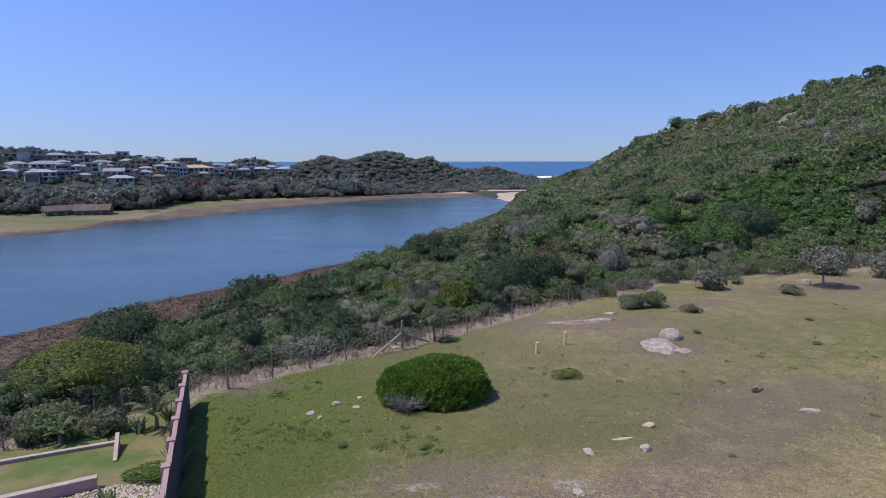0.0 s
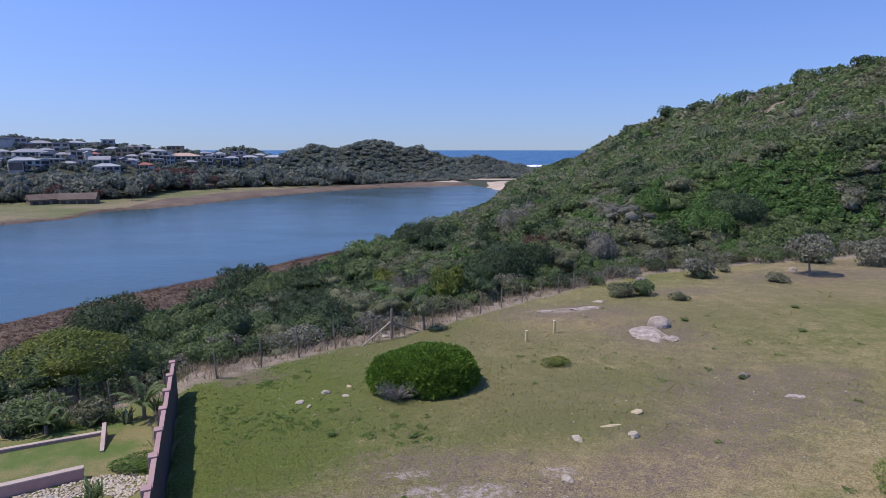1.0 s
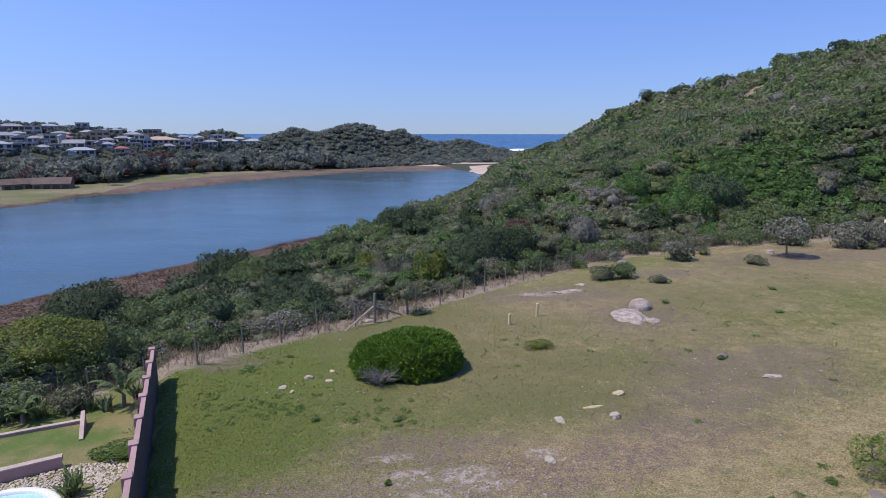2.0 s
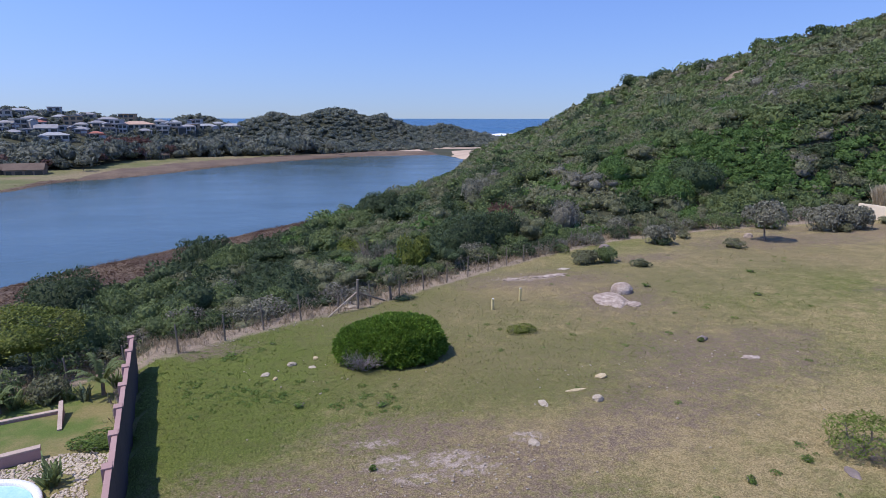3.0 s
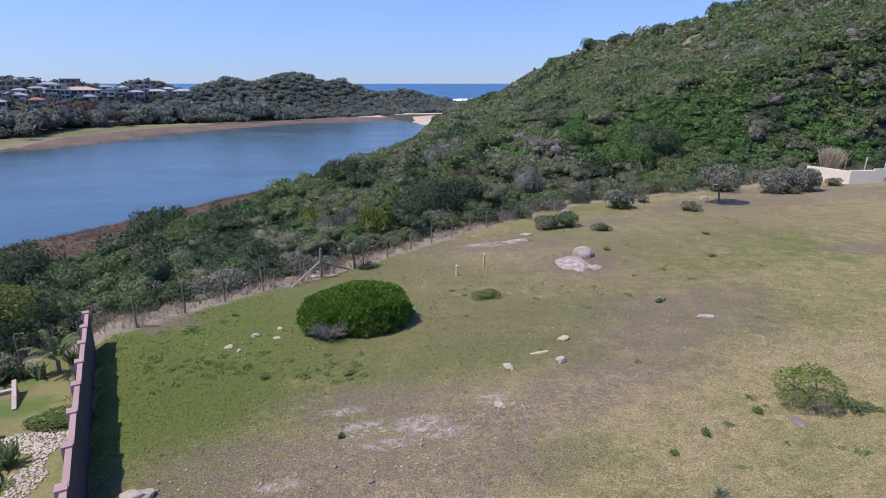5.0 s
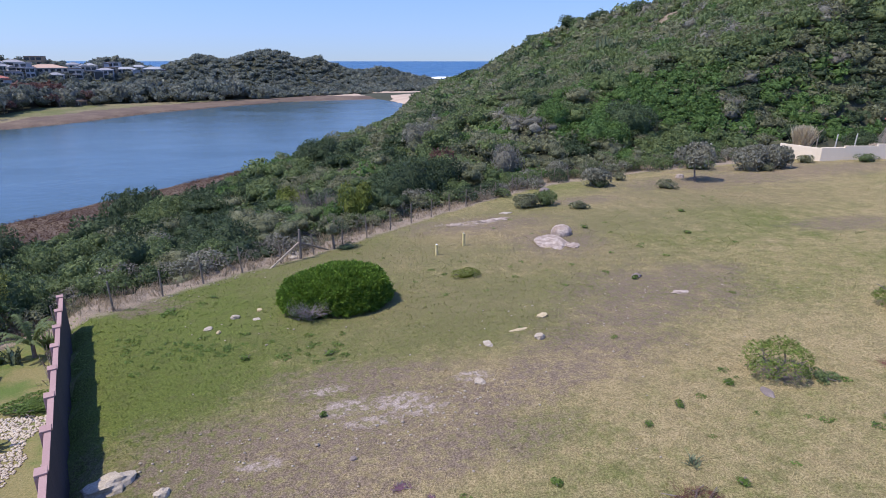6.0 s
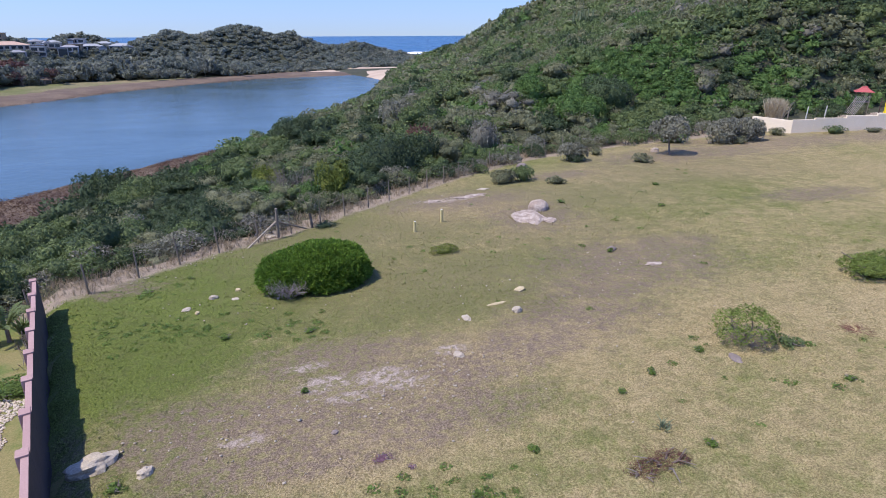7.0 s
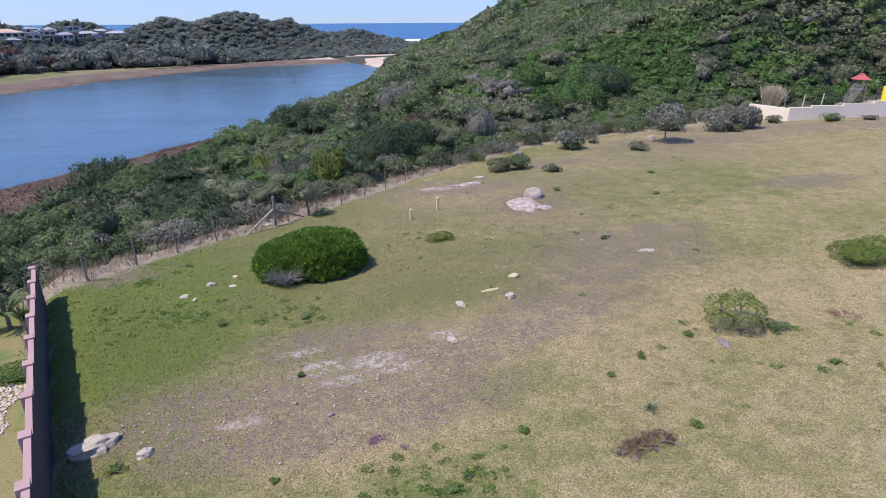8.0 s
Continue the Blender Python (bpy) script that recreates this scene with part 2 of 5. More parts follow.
M_RIVER = water_mat("estuary water", (0.044, 0.082, 0.100), (0.054, 0.095, 0.110), 0.16, 0.5, 0.3)
M_SEA = water_mat("sea water", (0.012, 0.075, 0.17), (0.015, 0.09, 0.19), 0.3, 0.3, 0.6)
M_FOAM = two_tone("sea foam", (0.80, 0.82, 0.84), (0.9, 0.9, 0.9), 0.1, 1, 0.9, 0.2, 0.1, c=(0.6, 0.68, 0.74))

# ---- shape of the land ----
NEAR_SHORE = [(-130, -80), (-105, 0), (-95, 40), (-80, 70), (-70, 89), (-66, 97), (-59, 109.5), (-53, 117), (-48, 125), (-41, 134), (-32.5, 146.5),
              (-23, 159.5), (-15.5, 169.5), (-7, 188), (6, 225), (22, 272), (38, 345), (43, 378)]
FAR_SHORE = [(30, 424), (6.5, 417), (-14, 411), (-33, 405), (-50, 386), (-67, 368), (-80, 350), (-93, 335), (-103, 313), (-111, 294), (-119, 280), (-128, 268),
             (-138, 261), (-144, 250), (-143, 238), (-142, 227), (-149, 219), (-159, 205), (-195, 120), (-265, -80)]
FENCE = [(-60, -20), (-17.4, 21.6), (-14.6, 24.4), (-10.4, 26.2), (-5.7, 30.1), (-2.4, 32.2), (4.5, 38.3), (12.1, 45.0), (20.9, 51.5), (29.7, 54.1), (49, 57), (130, 66)]
RIDGE = [(80, 52), (120, 48), (142, 45.5), (160, 44), (179, 41.6), (214, 38), (248, 28.5), (270, 22), (322, 12.5), (350, 6), (378, 1.5), (420, 0.8)]
# x, y, half-widths, height of the far hills
HILLS = [(-420, 420, 120, 110, 8)]
# the crest of the town's hill and the dunes: x, y, height, reach
CREST = [(-420, 390, 27, 90), (-302, 402, 28, 90), (-294, 406, 29, 90), (-264, 424, 27.5, 90), (-219, 449, 24, 90), (-195, 460, 21, 85), (-170, 480, 19, 80), (-131, 493, 16, 65),
         (-105, 509, 26, 58), (-84, 513, 22, 58), (-69, 535, 28, 58), (-49, 543, 30.5, 58), (-29, 554, 23, 55), (-13, 565, 25, 55), (15, 580, 14, 50), (51, 608, 15.5, 50), (102, 632, 3, 50)]
# the foot of the far woods: bearing in degrees, metres
WOOD_EDGE = [(-46, 330), (-37.6, 340), (-34.6, 346), (-30.2, 338), (-27, 338), (-24, 382), (-20.6, 393), (-18, 398), (-14.5, 406), (-10, 411), (-5.8, 426), (-2, 446), (2, 462), (8, 515), (17, 560)]
RIVER = np.array(NEAR_SHORE + FAR_SHORE, float)


def ease(v, lo, hi):
    k = np.clip((v - lo) / (hi - lo), 0, 1)
    return k * k * (3 - 2 * k)


def along(line, v, key=0):
    a = np.array(line, float)
    return np.interp(v, a[:, key], a[:, 1 - key])


def shore_distance(x, y):
    """Metres from the river's edge, negative in the river, and whether the far bank is the nearer one."""
    best, far, inside = np.full(x.shape, 1e18), np.zeros(x.shape, bool), np.zeros(x.shape, bool)
    n = len(RIVER)
    for i in range(n):
        (ax, ay), (bx, by) = RIVER[i], RIVER[(i + 1) % n]
        ex, ey = bx - ax, by - ay
        k = np.clip(((x - ax) * ex + (y - ay) * ey) / (ex * ex + ey * ey), 0, 1)
        d = (x - ax - k * ex) ** 2 + (y - ay - k * ey) ** 2
        nearer = d < best
        best, far = np.where(nearer, d, best), np.where(nearer, i >= len(NEAR_SHORE), far)
        if ay != by:
            inside ^= ((ay > y) != (by > y)) & (x < ex * (y - ay) / (by - ay) + ax)
    return np.where(inside, -1, 1) * np.sqrt(best), far


def soft_noise(x, y, s, seed=0.0):
    return (np.sin(x / s + 1.3 * np.sin(y / s * 0.7 + seed)) + np.sin(y / s * 1.1 + 2.0 * seed + 1.7 * np.sin(x / s * 0.6 + seed))
            + 0.5 * np.sin((x + y) / s * 2.3 + seed * 3)) / 2.5


def wall_x(y):
    return -6.76 - 0.388 * (y - 12.62)


def plot_z(x, y):
    return 18.6 + 0.03 * np.clip(x, -60, 80) - 0.045 * np.clip(y, -60, 80)


def land(x, y):
    x, y = np.asarray(x, float), np.asarray(y, float)
    d, far = shore_distance(x, y)
    bed = np.maximum(d * 0.12, -3.0)
    # far bank: a flat meadow, then wooded hills
    hills = sum(h * np.exp(-((x - cx) / rx) ** 2 - ((y - cy) / ry) ** 2) for cx, cy, rx, ry, h in HILLS)
    c = np.array(CREST, float)
    cy, cz, cr = (np.interp(x, c[:, 0], c[:, k]) for k in (1, 2, 3))
    hills = hills + cz * np.exp(-((y - cy) / cr) ** 2) * ease(140 - x, 0, 40)
    zf = 1.2 * ease(d, 0, 14) + 0.8 * ease(d, 20, 60) + hills * ease(d, 25, 110)
    # near side: from the shore up to the ridge
    xs, xr, zr = along(NEAR_SHORE, y, 1), 50 + (340 - y) * 0.28, np.interp(y, *np.array(RIDGE, float).T)
    k = np.clip((x - xs) / np.maximum(xr - xs, 5), 0, 1)
    zn = 0.9 * ease(d, 0, 8) + zr * k ** 1.42 * np.exp(-(np.maximum(x - xr, 0) / 260) ** 2)
    # the lower bank lies flat before it climbs
    zn = 0.9 * ease(d, 0, 8) + (zn - 0.9 * ease(d, 0, 8)) * (1 - ease(190 - y, 0, 40) * ease(-x, -5, 20) * (1 - ease(d, 10, 46)))
    zn = zn + 0.8 * soft_noise(x, y, 14, 2.0) * ease(d, 10, 50)
    past = y - along(FENCE, x)
    out = np.maximum(ease(past, 0.5, 26), ease(-x, 24, 70))
    plot = plot_z(x, y) + 0.05 * soft_noise(x, y, 2.6, 1.0) - 0.6 * ease(wall_x(y) - x, -0.1, 0.1)
    zn = plot * (1 - out) + zn * out
    z = np.where(far, zf, zn)
    end = 1.0 * ease(d, 0, 20) + hills * ease(d, 25, 110)
    z = z + (np.where(far, zf, end) - z) * ease(y, 365, 400)
    z = np.where(d < 0, bed, z)
    z = z - (z + 6) * ease(y, 690, 800)
    # a low headland beyond the town
    return np.maximum(z, 32 * np.exp(-((x + 296) / 62) ** 2 - ((y - 900) / 60) ** 2) - 6)


def height(x, y):
    return float(land(np.array([x]), np.array([y]))[0])

# ---- mesh helpers ----
rng = np.random.default_rng(7)


def fast_mesh(name, verts, quads):
    me = bpy.data.meshes.new(name)
    v, q = np.asarray(verts, np.float32), np.asarray(quads, np.int32)
    me.vertices.add(len(v))
    me.vertices.foreach_set("co", v.ravel())
    me.loops.add(q.size)
    me.loops.foreach_set("vertex_index", q.ravel())
    me.polygons.add(len(q))
    me.polygons.foreach_set("loop_start", np.arange(0, q.size, 4, dtype=np.int32))
    me.update(calc_edges=True)
    return me


def holder(name, m, label, category, group=""):
    ob = new(name)
    ob.empty_display_size = 0.2
    ob.matrix_basis = m
    return tagged(ob, label, category, group)


def mesh_part(name, me, material, parent=None, label=""):
    if material is not None and not me.materials:
        me.materials.append(material)
    ob = new(name, me)
    ob.parent = parent
    return tagged(ob, label)


def part(name, bm, material, parent, label="", smooth=False):
    me = bpy.data.meshes.new(name)
    for f in bm.faces:
        f.smooth = smooth
    bm.to_mesh(me)
    bm.free()
    return mesh_part(name, me, material, parent, label)


def add_box(bm, lo, hi, bevel=0.0, m=None):
    r = bmesh.ops.create_cube(bm, size=1.0)
    lo, hi = Vector(lo), Vector(hi)
    t = Matrix.Translation((lo + hi) / 2) @ Matrix.Diagonal((*(hi - lo), 1))
    bmesh.ops.transform(bm, matrix=(m or Matrix()) @ t, verts=r["verts"])
    if bevel:
        es = list({e for v in r["verts"] for e in v.link_edges})
        bmesh.ops.bevel(bm, geom=es, offset=bevel, segments=2, affect='EDGES', profile=0.6)
    return bm


def box(lo, hi, bevel=0.0, m=None):
    return add_box(bmesh.new(), lo, hi, bevel, m)


def add_rod(bm, a, b, r0, r1=None, seg=8):
    a, b = Vector(a), Vector(b)
    r = bmesh.ops.create_cone(bm, cap_ends=True, segments=seg, radius1=r0, radius2=r0 if r1 is None else r1, depth=(b - a).length)
    t = Matrix.Translation((a + b) / 2) @ (b - a).to_track_quat('Z', 'Y').to_matrix().to_4x4()
    bmesh.ops.transform(bm, matrix=t, verts=r["verts"])
    return bm


def rod(a, b, r0, r1=None, seg=8):
    return add_rod(bmesh.new(), a, b, r0, r1, seg)


# ---- leafy clumps ----


def ball_quads(n=3):
    """A unit ball of quads, n by n on each of six sides."""
    vs, qs = [], []
    for ax in range(3):
        for sg in (-1, 1):
            base = len(vs)
            for i in range(n + 1):
                for j in range(n + 1):
                    p = np.zeros(3)
                    p[ax], p[(ax + 1) % 3], p[(ax + 2) % 3] = sg, (2 * i / n - 1) * sg, 2 * j / n - 1
                    vs.append(p / np.linalg.norm(p))
            for i in range(n):
                for j in range(n):
                    a = base + i * (n + 1) + j
                    qs.append((a, a + n + 1, a + n + 2, a + 1))
    vs, back = np.unique(np.round(np.array(vs), 5), axis=0, return_inverse=True)
    return vs, back.reshape(-1)[np.array(qs)]


def leaf_clump(leaves, size, lobes=6, seed=0, flat=0.75, droop=0.25, slim=0.55, core=True, spread=0.62, inner=3, wild=0.75, shrink=0.84):
    """A crown one metre in radius on the ground: rounded lobes of leaves over a closed lobed inside. Returns vertices and quads."""
    r = np.random.default_rng(seed)
    squash = np.array([1, 1, flat + 0.1])
    ang = np.arange(lobes) * 2.4 + r.uniform(0, 1, lobes)
    rad = spread * np.sqrt(r.uniform(0.02, 1, lobes))
    c = np.c_[rad * np.cos(ang), rad * np.sin(ang), flat * r.uniform(0.25, 0.62, lobes) * (1.25 - 0.6 * rad)]
    s = r.uniform(0.30, 0.52, lobes)
    m = int(leaves * 4.5) + 60
    which = r.choice(lobes, m, p=s ** 2 / (s ** 2).sum())
    n = r.normal(size=(m, 3))
    n[:, 2] = np.where(r.random(m) < 0.8, np.abs(n[:, 2]), n[:, 2])
    n /= np.linalg.norm(n, axis=1)[:, None]
    p = c[which] + n * s[which, None] * squash
    inside = np.linalg.norm((p[:, None] - c[None]) / squash, axis=2) < 0.93 * s[None]
    inside[np.arange(m), which] = False
    pick = np.nonzero(~inside.any(1) & (p[:, 2] > 0.0))[0][:leaves]
    n, p, which = n[pick], p[pick], which[pick]
    k = len(pick)
    p = p + n * (s[which] * r.uniform(-0.16, 0.22, k))[:, None]
    p[:, 2] = np.maximum(p[:, 2], 0.02)
    out = n + r.normal(scale=wild, size=(k, 3)) + np.array([0, 0, droop])
    out /= np.linalg.norm(out, axis=1)[:, None]
    t = np.cross(out, r.normal(size=(k, 3)))
    t /= np.linalg.norm(t, axis=1)[:, None]
    b = np.cross(out, t)
    w = size * r.uniform(0.6, 1.35, k)[:, None]
    quad = np.stack([p - t * w, p - b * w * slim + out * w * 0.15, p + t * w, p + b * w * slim + out * w * 0.15], 1)
    vs, qs = [quad.reshape(-1, 3)], [np.arange(k * 4).reshape(-1, 4)]
    if core:
        bv, bq = ball_quads(inner)
        mid = np.array([0, 0, 0.25 * flat])
        away = (c - mid) / squash
        along_ray = bv @ away.T
        disc = along_ray ** 2 - (away ** 2).sum(1)[None] + (s ** 2)[None]
        reach = np.where(disc > 0, along_ray + np.sqrt(np.maximum(disc, 0)), 0.25).max(1)
        v = mid + bv * squash * (shrink * np.maximum(reach, 0.25) * (1 + 0.07 * r.normal(size=len(bv))))[:, None]
        v[:, 2] = np.maximum(v[:, 2], -0.1)
        vs.append(v)
        qs.append(bq + 4 * k)
    return np.concatenate(vs), np.concatenate(qs)


def scatter(name, templates, xs, ys, radii, tall, material, label, category="shrubs", sink=0.1, zs=None):
    """Many clumps joined into one mesh of uncountable growth."""
    if len(xs) == 0:
        return None
    zs = land(xs, ys) if zs is None else zs
    V, Q, at = [], [], 0
    pick, turn = rng.integers(0, len(templates), len(xs)), rng.uniform(0, 2 * np.pi, len(xs))
    for k, (tv, tq) in enumerate(templates):
        i = np.nonzero(pick == k)[0]
        if len(i) == 0:
            continue
        c, s = np.cos(turn[i]), np.sin(turn[i])
        X = (tv[None, :, 0] * c[:, None] - tv[None, :, 1] * s[:, None]) * radii[i, None] + xs[i, None]
        Y = (tv[None, :, 0] * s[:, None] + tv[None, :, 1] * c[:, None]) * radii[i, None] + ys[i, None]
        Z = tv[None, :, 2] * (radii[i] * tall[i])[:, None] + zs[i, None] - sink * radii[i, None]
        V.append(np.stack([X, Y, Z], -1).reshape(-1, 3))
        Q.append((tq[None] + (np.arange(len(i)) * len(tv))[:, None, None]).reshape(-1, 4) + at)
        at += len(i) * len(tv)
    return tagged(mesh_part(name, fast_mesh(name, np.concatenate(V), np.concatenate(Q)), material), label, category, kind="stuff")


def blades(n, h, w, lean, seed, radius=1.0):
    """A tuft of upright leaves, unit radius: vertices and quads."""
    r = np.random.default_rng(seed)
    a, d = r.uniform(0, 2 * np.pi, n), radius * np.sqrt(r.random(n))
    p = np.c_[d * np.cos(a), d * np.sin(a), np.zeros(n)]
    f = r.uniform(0, 2 * np.pi, n)
    side = np.c_[np.cos(f), np.sin(f), np.zeros(n)] * w
    hh = h * r.uniform(0.55, 1.1, n)
    tip = p + np.c_[lean * r.normal(size=n), lean * r.normal(size=n), hh]
    mid = p + (tip - p) * 0.5 + np.c_[np.zeros(n), np.zeros(n), 0.1 * hh]
    q = np.stack([p - side, p + side, mid + side * 0.8, mid - side * 0.8], 1)
    q2 = np.stack([mid - side * 0.8, mid + side * 0.8, tip + side * 0.2, tip - side * 0.2], 1)
    return np.concatenate([q.reshape(-1, 3), q2.reshape(-1, 3)]), np.arange(n * 8).reshape(-1, 4)


# ---- ground, water ----


def axis(fine_lo, fine_hi, step, lo, hi, grow):
    a = list(np.arange(fine_lo, fine_hi, step))
    for sign, end in ((1, hi), (-1, lo)):
        v, s = (a[-1] if sign > 0 else a[0]), step
        while (end - v) * sign > 0:
            s = min(s * grow, 400)
            v += s * sign
            a.append(v) if sign > 0 else a.insert(0, v)
    return np.array(a)


def make_ground():
    gx, gy = axis(-20, 50, 0.9, -4300, 4300, 1.06), axis(6, 58, 0.9, -4300, 4300, 1.055)
    gx = np.unique(np.r_[gx, np.arange(-172, -24, 4.0)].round(3))
    gy = np.unique(np.r_[gy, np.arange(196, 530, 4.0)].round(3))
    X, Y = np.meshgrid(gx, gy)
    Z = land(X.ravel(), Y.ravel())
    nx, ny = len(gx), len(gy)
    i = (np.arange(ny - 1)[:, None] * nx + np.arange(nx - 1)[None]).ravel()
    me = fast_mesh("ground", np.c_[X.ravel(), Y.ravel(), Z], np.c_[i, i + 1, i + nx + 1, i + nx])
    for m in (M_TURF, M_SCRUB, M_SAND, M_MUD, M_BANK, M_GARDEN):
        me.materials.append(m)
    me.attributes.new("past_fence", 'FLOAT', 'POINT').data.foreach_set("value", (Y - along(FENCE, X) + 1.3 * ease(X, 10, 24)).ravel().astype(np.float32))
    cx, cy = (X[:-1, :-1] + X[1:, 1:]).ravel() / 2, (Y[:-1, :-1] + Y[1:, 1:]).ravel() / 2
    d, far = shore_distance(cx, cy)
    past = cy - along(FENCE, cx)
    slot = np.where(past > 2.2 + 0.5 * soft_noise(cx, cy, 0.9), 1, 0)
    slot = np.where((past <= -0.2) & (cx < wall_x(cy)) & (cx > -40), 5, slot)
    slot = np.where((slot == 1) & (d < 32) & (cy < 190), 3, slot)
    slot = np.where(cx < -60, np.where(d < 18, 3, 1), slot)
    slot = np.where(far, np.where(d < np.where(cx < -138, 9, 30) + 5 * soft_noise(cx, cy, 18), 3, np.where(d < 88, 4, 1)), slot)
    slot = np.where(np.hypot(cx, cy) > np.interp(np.degrees(np.arctan2(cx, cy)), *np.array(WOOD_EDGE, float).T) + 1, np.where(far | (cy > 600), 1, slot), slot)
    slot = np.where(d < 0, np.where(slot == 2, 2, 3), slot)
    mouth = (cy > 385) & (cy < 520) & (cx > -25) & (cx < 115) & (slot != 1)
    slot = np.where(mouth, np.where(cy > 446, 2, 3), slot)
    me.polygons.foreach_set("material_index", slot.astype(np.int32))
    me.polygons.foreach_set("use_smooth", np.ones(len(slot), bool))
    tagged(mesh_part("ground", me, None), "grassy plot sloping to an estuary with hills behind", "ground", kind="structure")


make_ground()


def make_water():
    bm = bmesh.new()
    bmesh.ops.create_grid(bm, x_segments=12, y_segments=12, size=1)
    bmesh.ops.transform(bm, matrix=Matrix.Translation((-100, 250, 0)) @ Matrix.Diagonal((500, 400, 1, 1)), verts=bm.verts)
    tagged(part("river_water", bm, M_RIVER, None), "calm blue-green estuary water lightly rippled by wind", "water", kind="structure")
    bm = bmesh.new()
    bmesh.ops.create_grid(bm, x_segments=8, y_segments=8, size=1)
    bmesh.ops.transform(bm, matrix=Matrix.Translation((0, 2810, 0)) @ Matrix.Diagonal((4300, 2160, 1, 1)), verts=bm.verts)
    tagged(part("sea_water", bm, M_SEA, None), "deep blue sea out to the horizon", "water", kind="structure")
    r = np.random.default_rng(3)
    for k in range(5):
        bm = bmesh.new()
        x0, y0, n = 44 + 35 * k + r.uniform(-10, 10), 838 + 18 * k + r.uniform(-8, 8), 30
        rows = [[bm.verts.new((x0 + 4.0 * i, y0 + s * (4 + 8 * abs(math.sin(i * 0.7 + k))) + 3 * math.sin(i * 0.4), 0.25 + 0.6 * (s > 0))) for i in range(n)] for s in (-1, 1)]
        for i in range(n - 1):
            bm.faces.new((rows[0][i], rows[0][i + 1], rows[1][i + 1], rows[1][i]))
        tagged(part("surf", bm, M_FOAM, None), "white breaking surf off the river mouth", "surf", "breaking waves", kind="stuff")


make_water()


def sand_bank(x, y, rx, ry, turn, crown, label, seed):
    """A low bank of sand with a wandering edge, lying on the river's bed."""
    ca, sa = math.cos(turn), math.sin(turn)
    V, Q, n, rings = [], [], 72, 14
    for i in range(rings + 1):
        f = i / rings
        for k in range(n):
            a = 2 * math.pi * k / n
            w = 1 + 0.10 * math.sin(3 * a + seed) + 0.06 * math.sin(7 * a + 2 * seed) + 0.03 * math.sin(13 * a)
            u, v = f * w * rx * math.cos(a), f * w * ry * math.sin(a)
            V.append((x + u * ca - v * sa, y + u * sa + v * ca, f))
    V = np.array(V)
    V[:, 2] = np.maximum(land(V[:, 0], V[:, 1]), -0.1) + crown * (1 - V[:, 2] ** 2) * (1 + 0.2 * soft_noise(V[:, 0], V[:, 1], 6)) + 0.06 - 0.3 * (V[:, 2] > 0.99)
    for i in range(rings):
        for k in range(n):
            Q.append((i * n + k, i * n + (k + 1) % n, (i + 1) * n + (k + 1) % n, (i + 1) * n + k))
    me = fast_mesh("sand_bank", V, np.array(Q)[n:])
    me.polygons.foreach_set("use_smooth", np.ones(len(me.polygons), bool))
    tagged(mesh_part("sand_bank", me, M_SAND), label, "sand", kind="structure")


sand_bank(58, 420, 21, 46, -0.12, 0.9, "pinkish sand spit at the river's mouth", 1.0)
sand_bank(46, 490, 38, 8, 0.1, 0.5, "strip of pale beach sand below the far dunes", 2.0)

# ---- thicket on the slopes ----


def jittered(x0, x1, y0, y1, step):
    gx, gy = np.arange(x0, x1, step), np.arange(y0, y1, step)
    X, Y = np.meshgrid(gx, gy)
    X = X + rng.uniform(-0.5, 0.5, X.shape) * step
    Y = Y + rng.uniform(-0.5, 0.5, Y.shape) * step
    return X.ravel(), Y.ravel()


SPECIES = [(F_DARK, "dense dark green coastal shrubs on the slope"), (F_MID, "green coastal shrubs in a dense thicket"),
           (F_OLIVE, "olive grey-leaved coastal shrubs in a thicket"), (F_BRIGHT, "bright green bushes among the thicket"),
           (F_GREY, "grey half-dry twiggy shrubs in the thicket"), (F_RED, "russet dying shrubs in the thicket")]


def plants(x, y, step, seed, reach=0.75):
    """For each place the nearest of the plants that grow about step metres apart: its number and how near its middle the place lies, 1 to 0."""
    gi, gj = np.floor(x / step).astype(int), np.floor(y / step).astype(int)

    def chance(i, j, k):
        v = np.sin(i * 127.1 + j * 311.7 + k * 74.7 + seed * 19.3) * 43758.5453
        return v - np.floor(v)

    best, which = np.full(x.shape, 1e9), np.zeros(x.shape)
    for a in (-1, 0, 1):
        for b in (-1, 0, 1):
            i, j = gi + a, gj + b
            d = np.hypot((i + chance(i, j, 1)) * step - x, (j + chance(i, j, 2)) * step - y)
            near = d < best
            best, which = np.where(near, d, best), np.where(near, chance(i, j, 3), which)
    return which, np.clip(1 - best / (reach * step), 0, 1)


def scar_distance(x, y):
    """Metres from the bare sandy streak near the top of the hill."""
    k = np.clip(((x - 71) * 18 + (y - 133) * 16) / (18 ** 2 + 16 ** 2), 0, 1)
    return np.hypot(x - 71 - 18 * k, y - 133 - 16 * k)


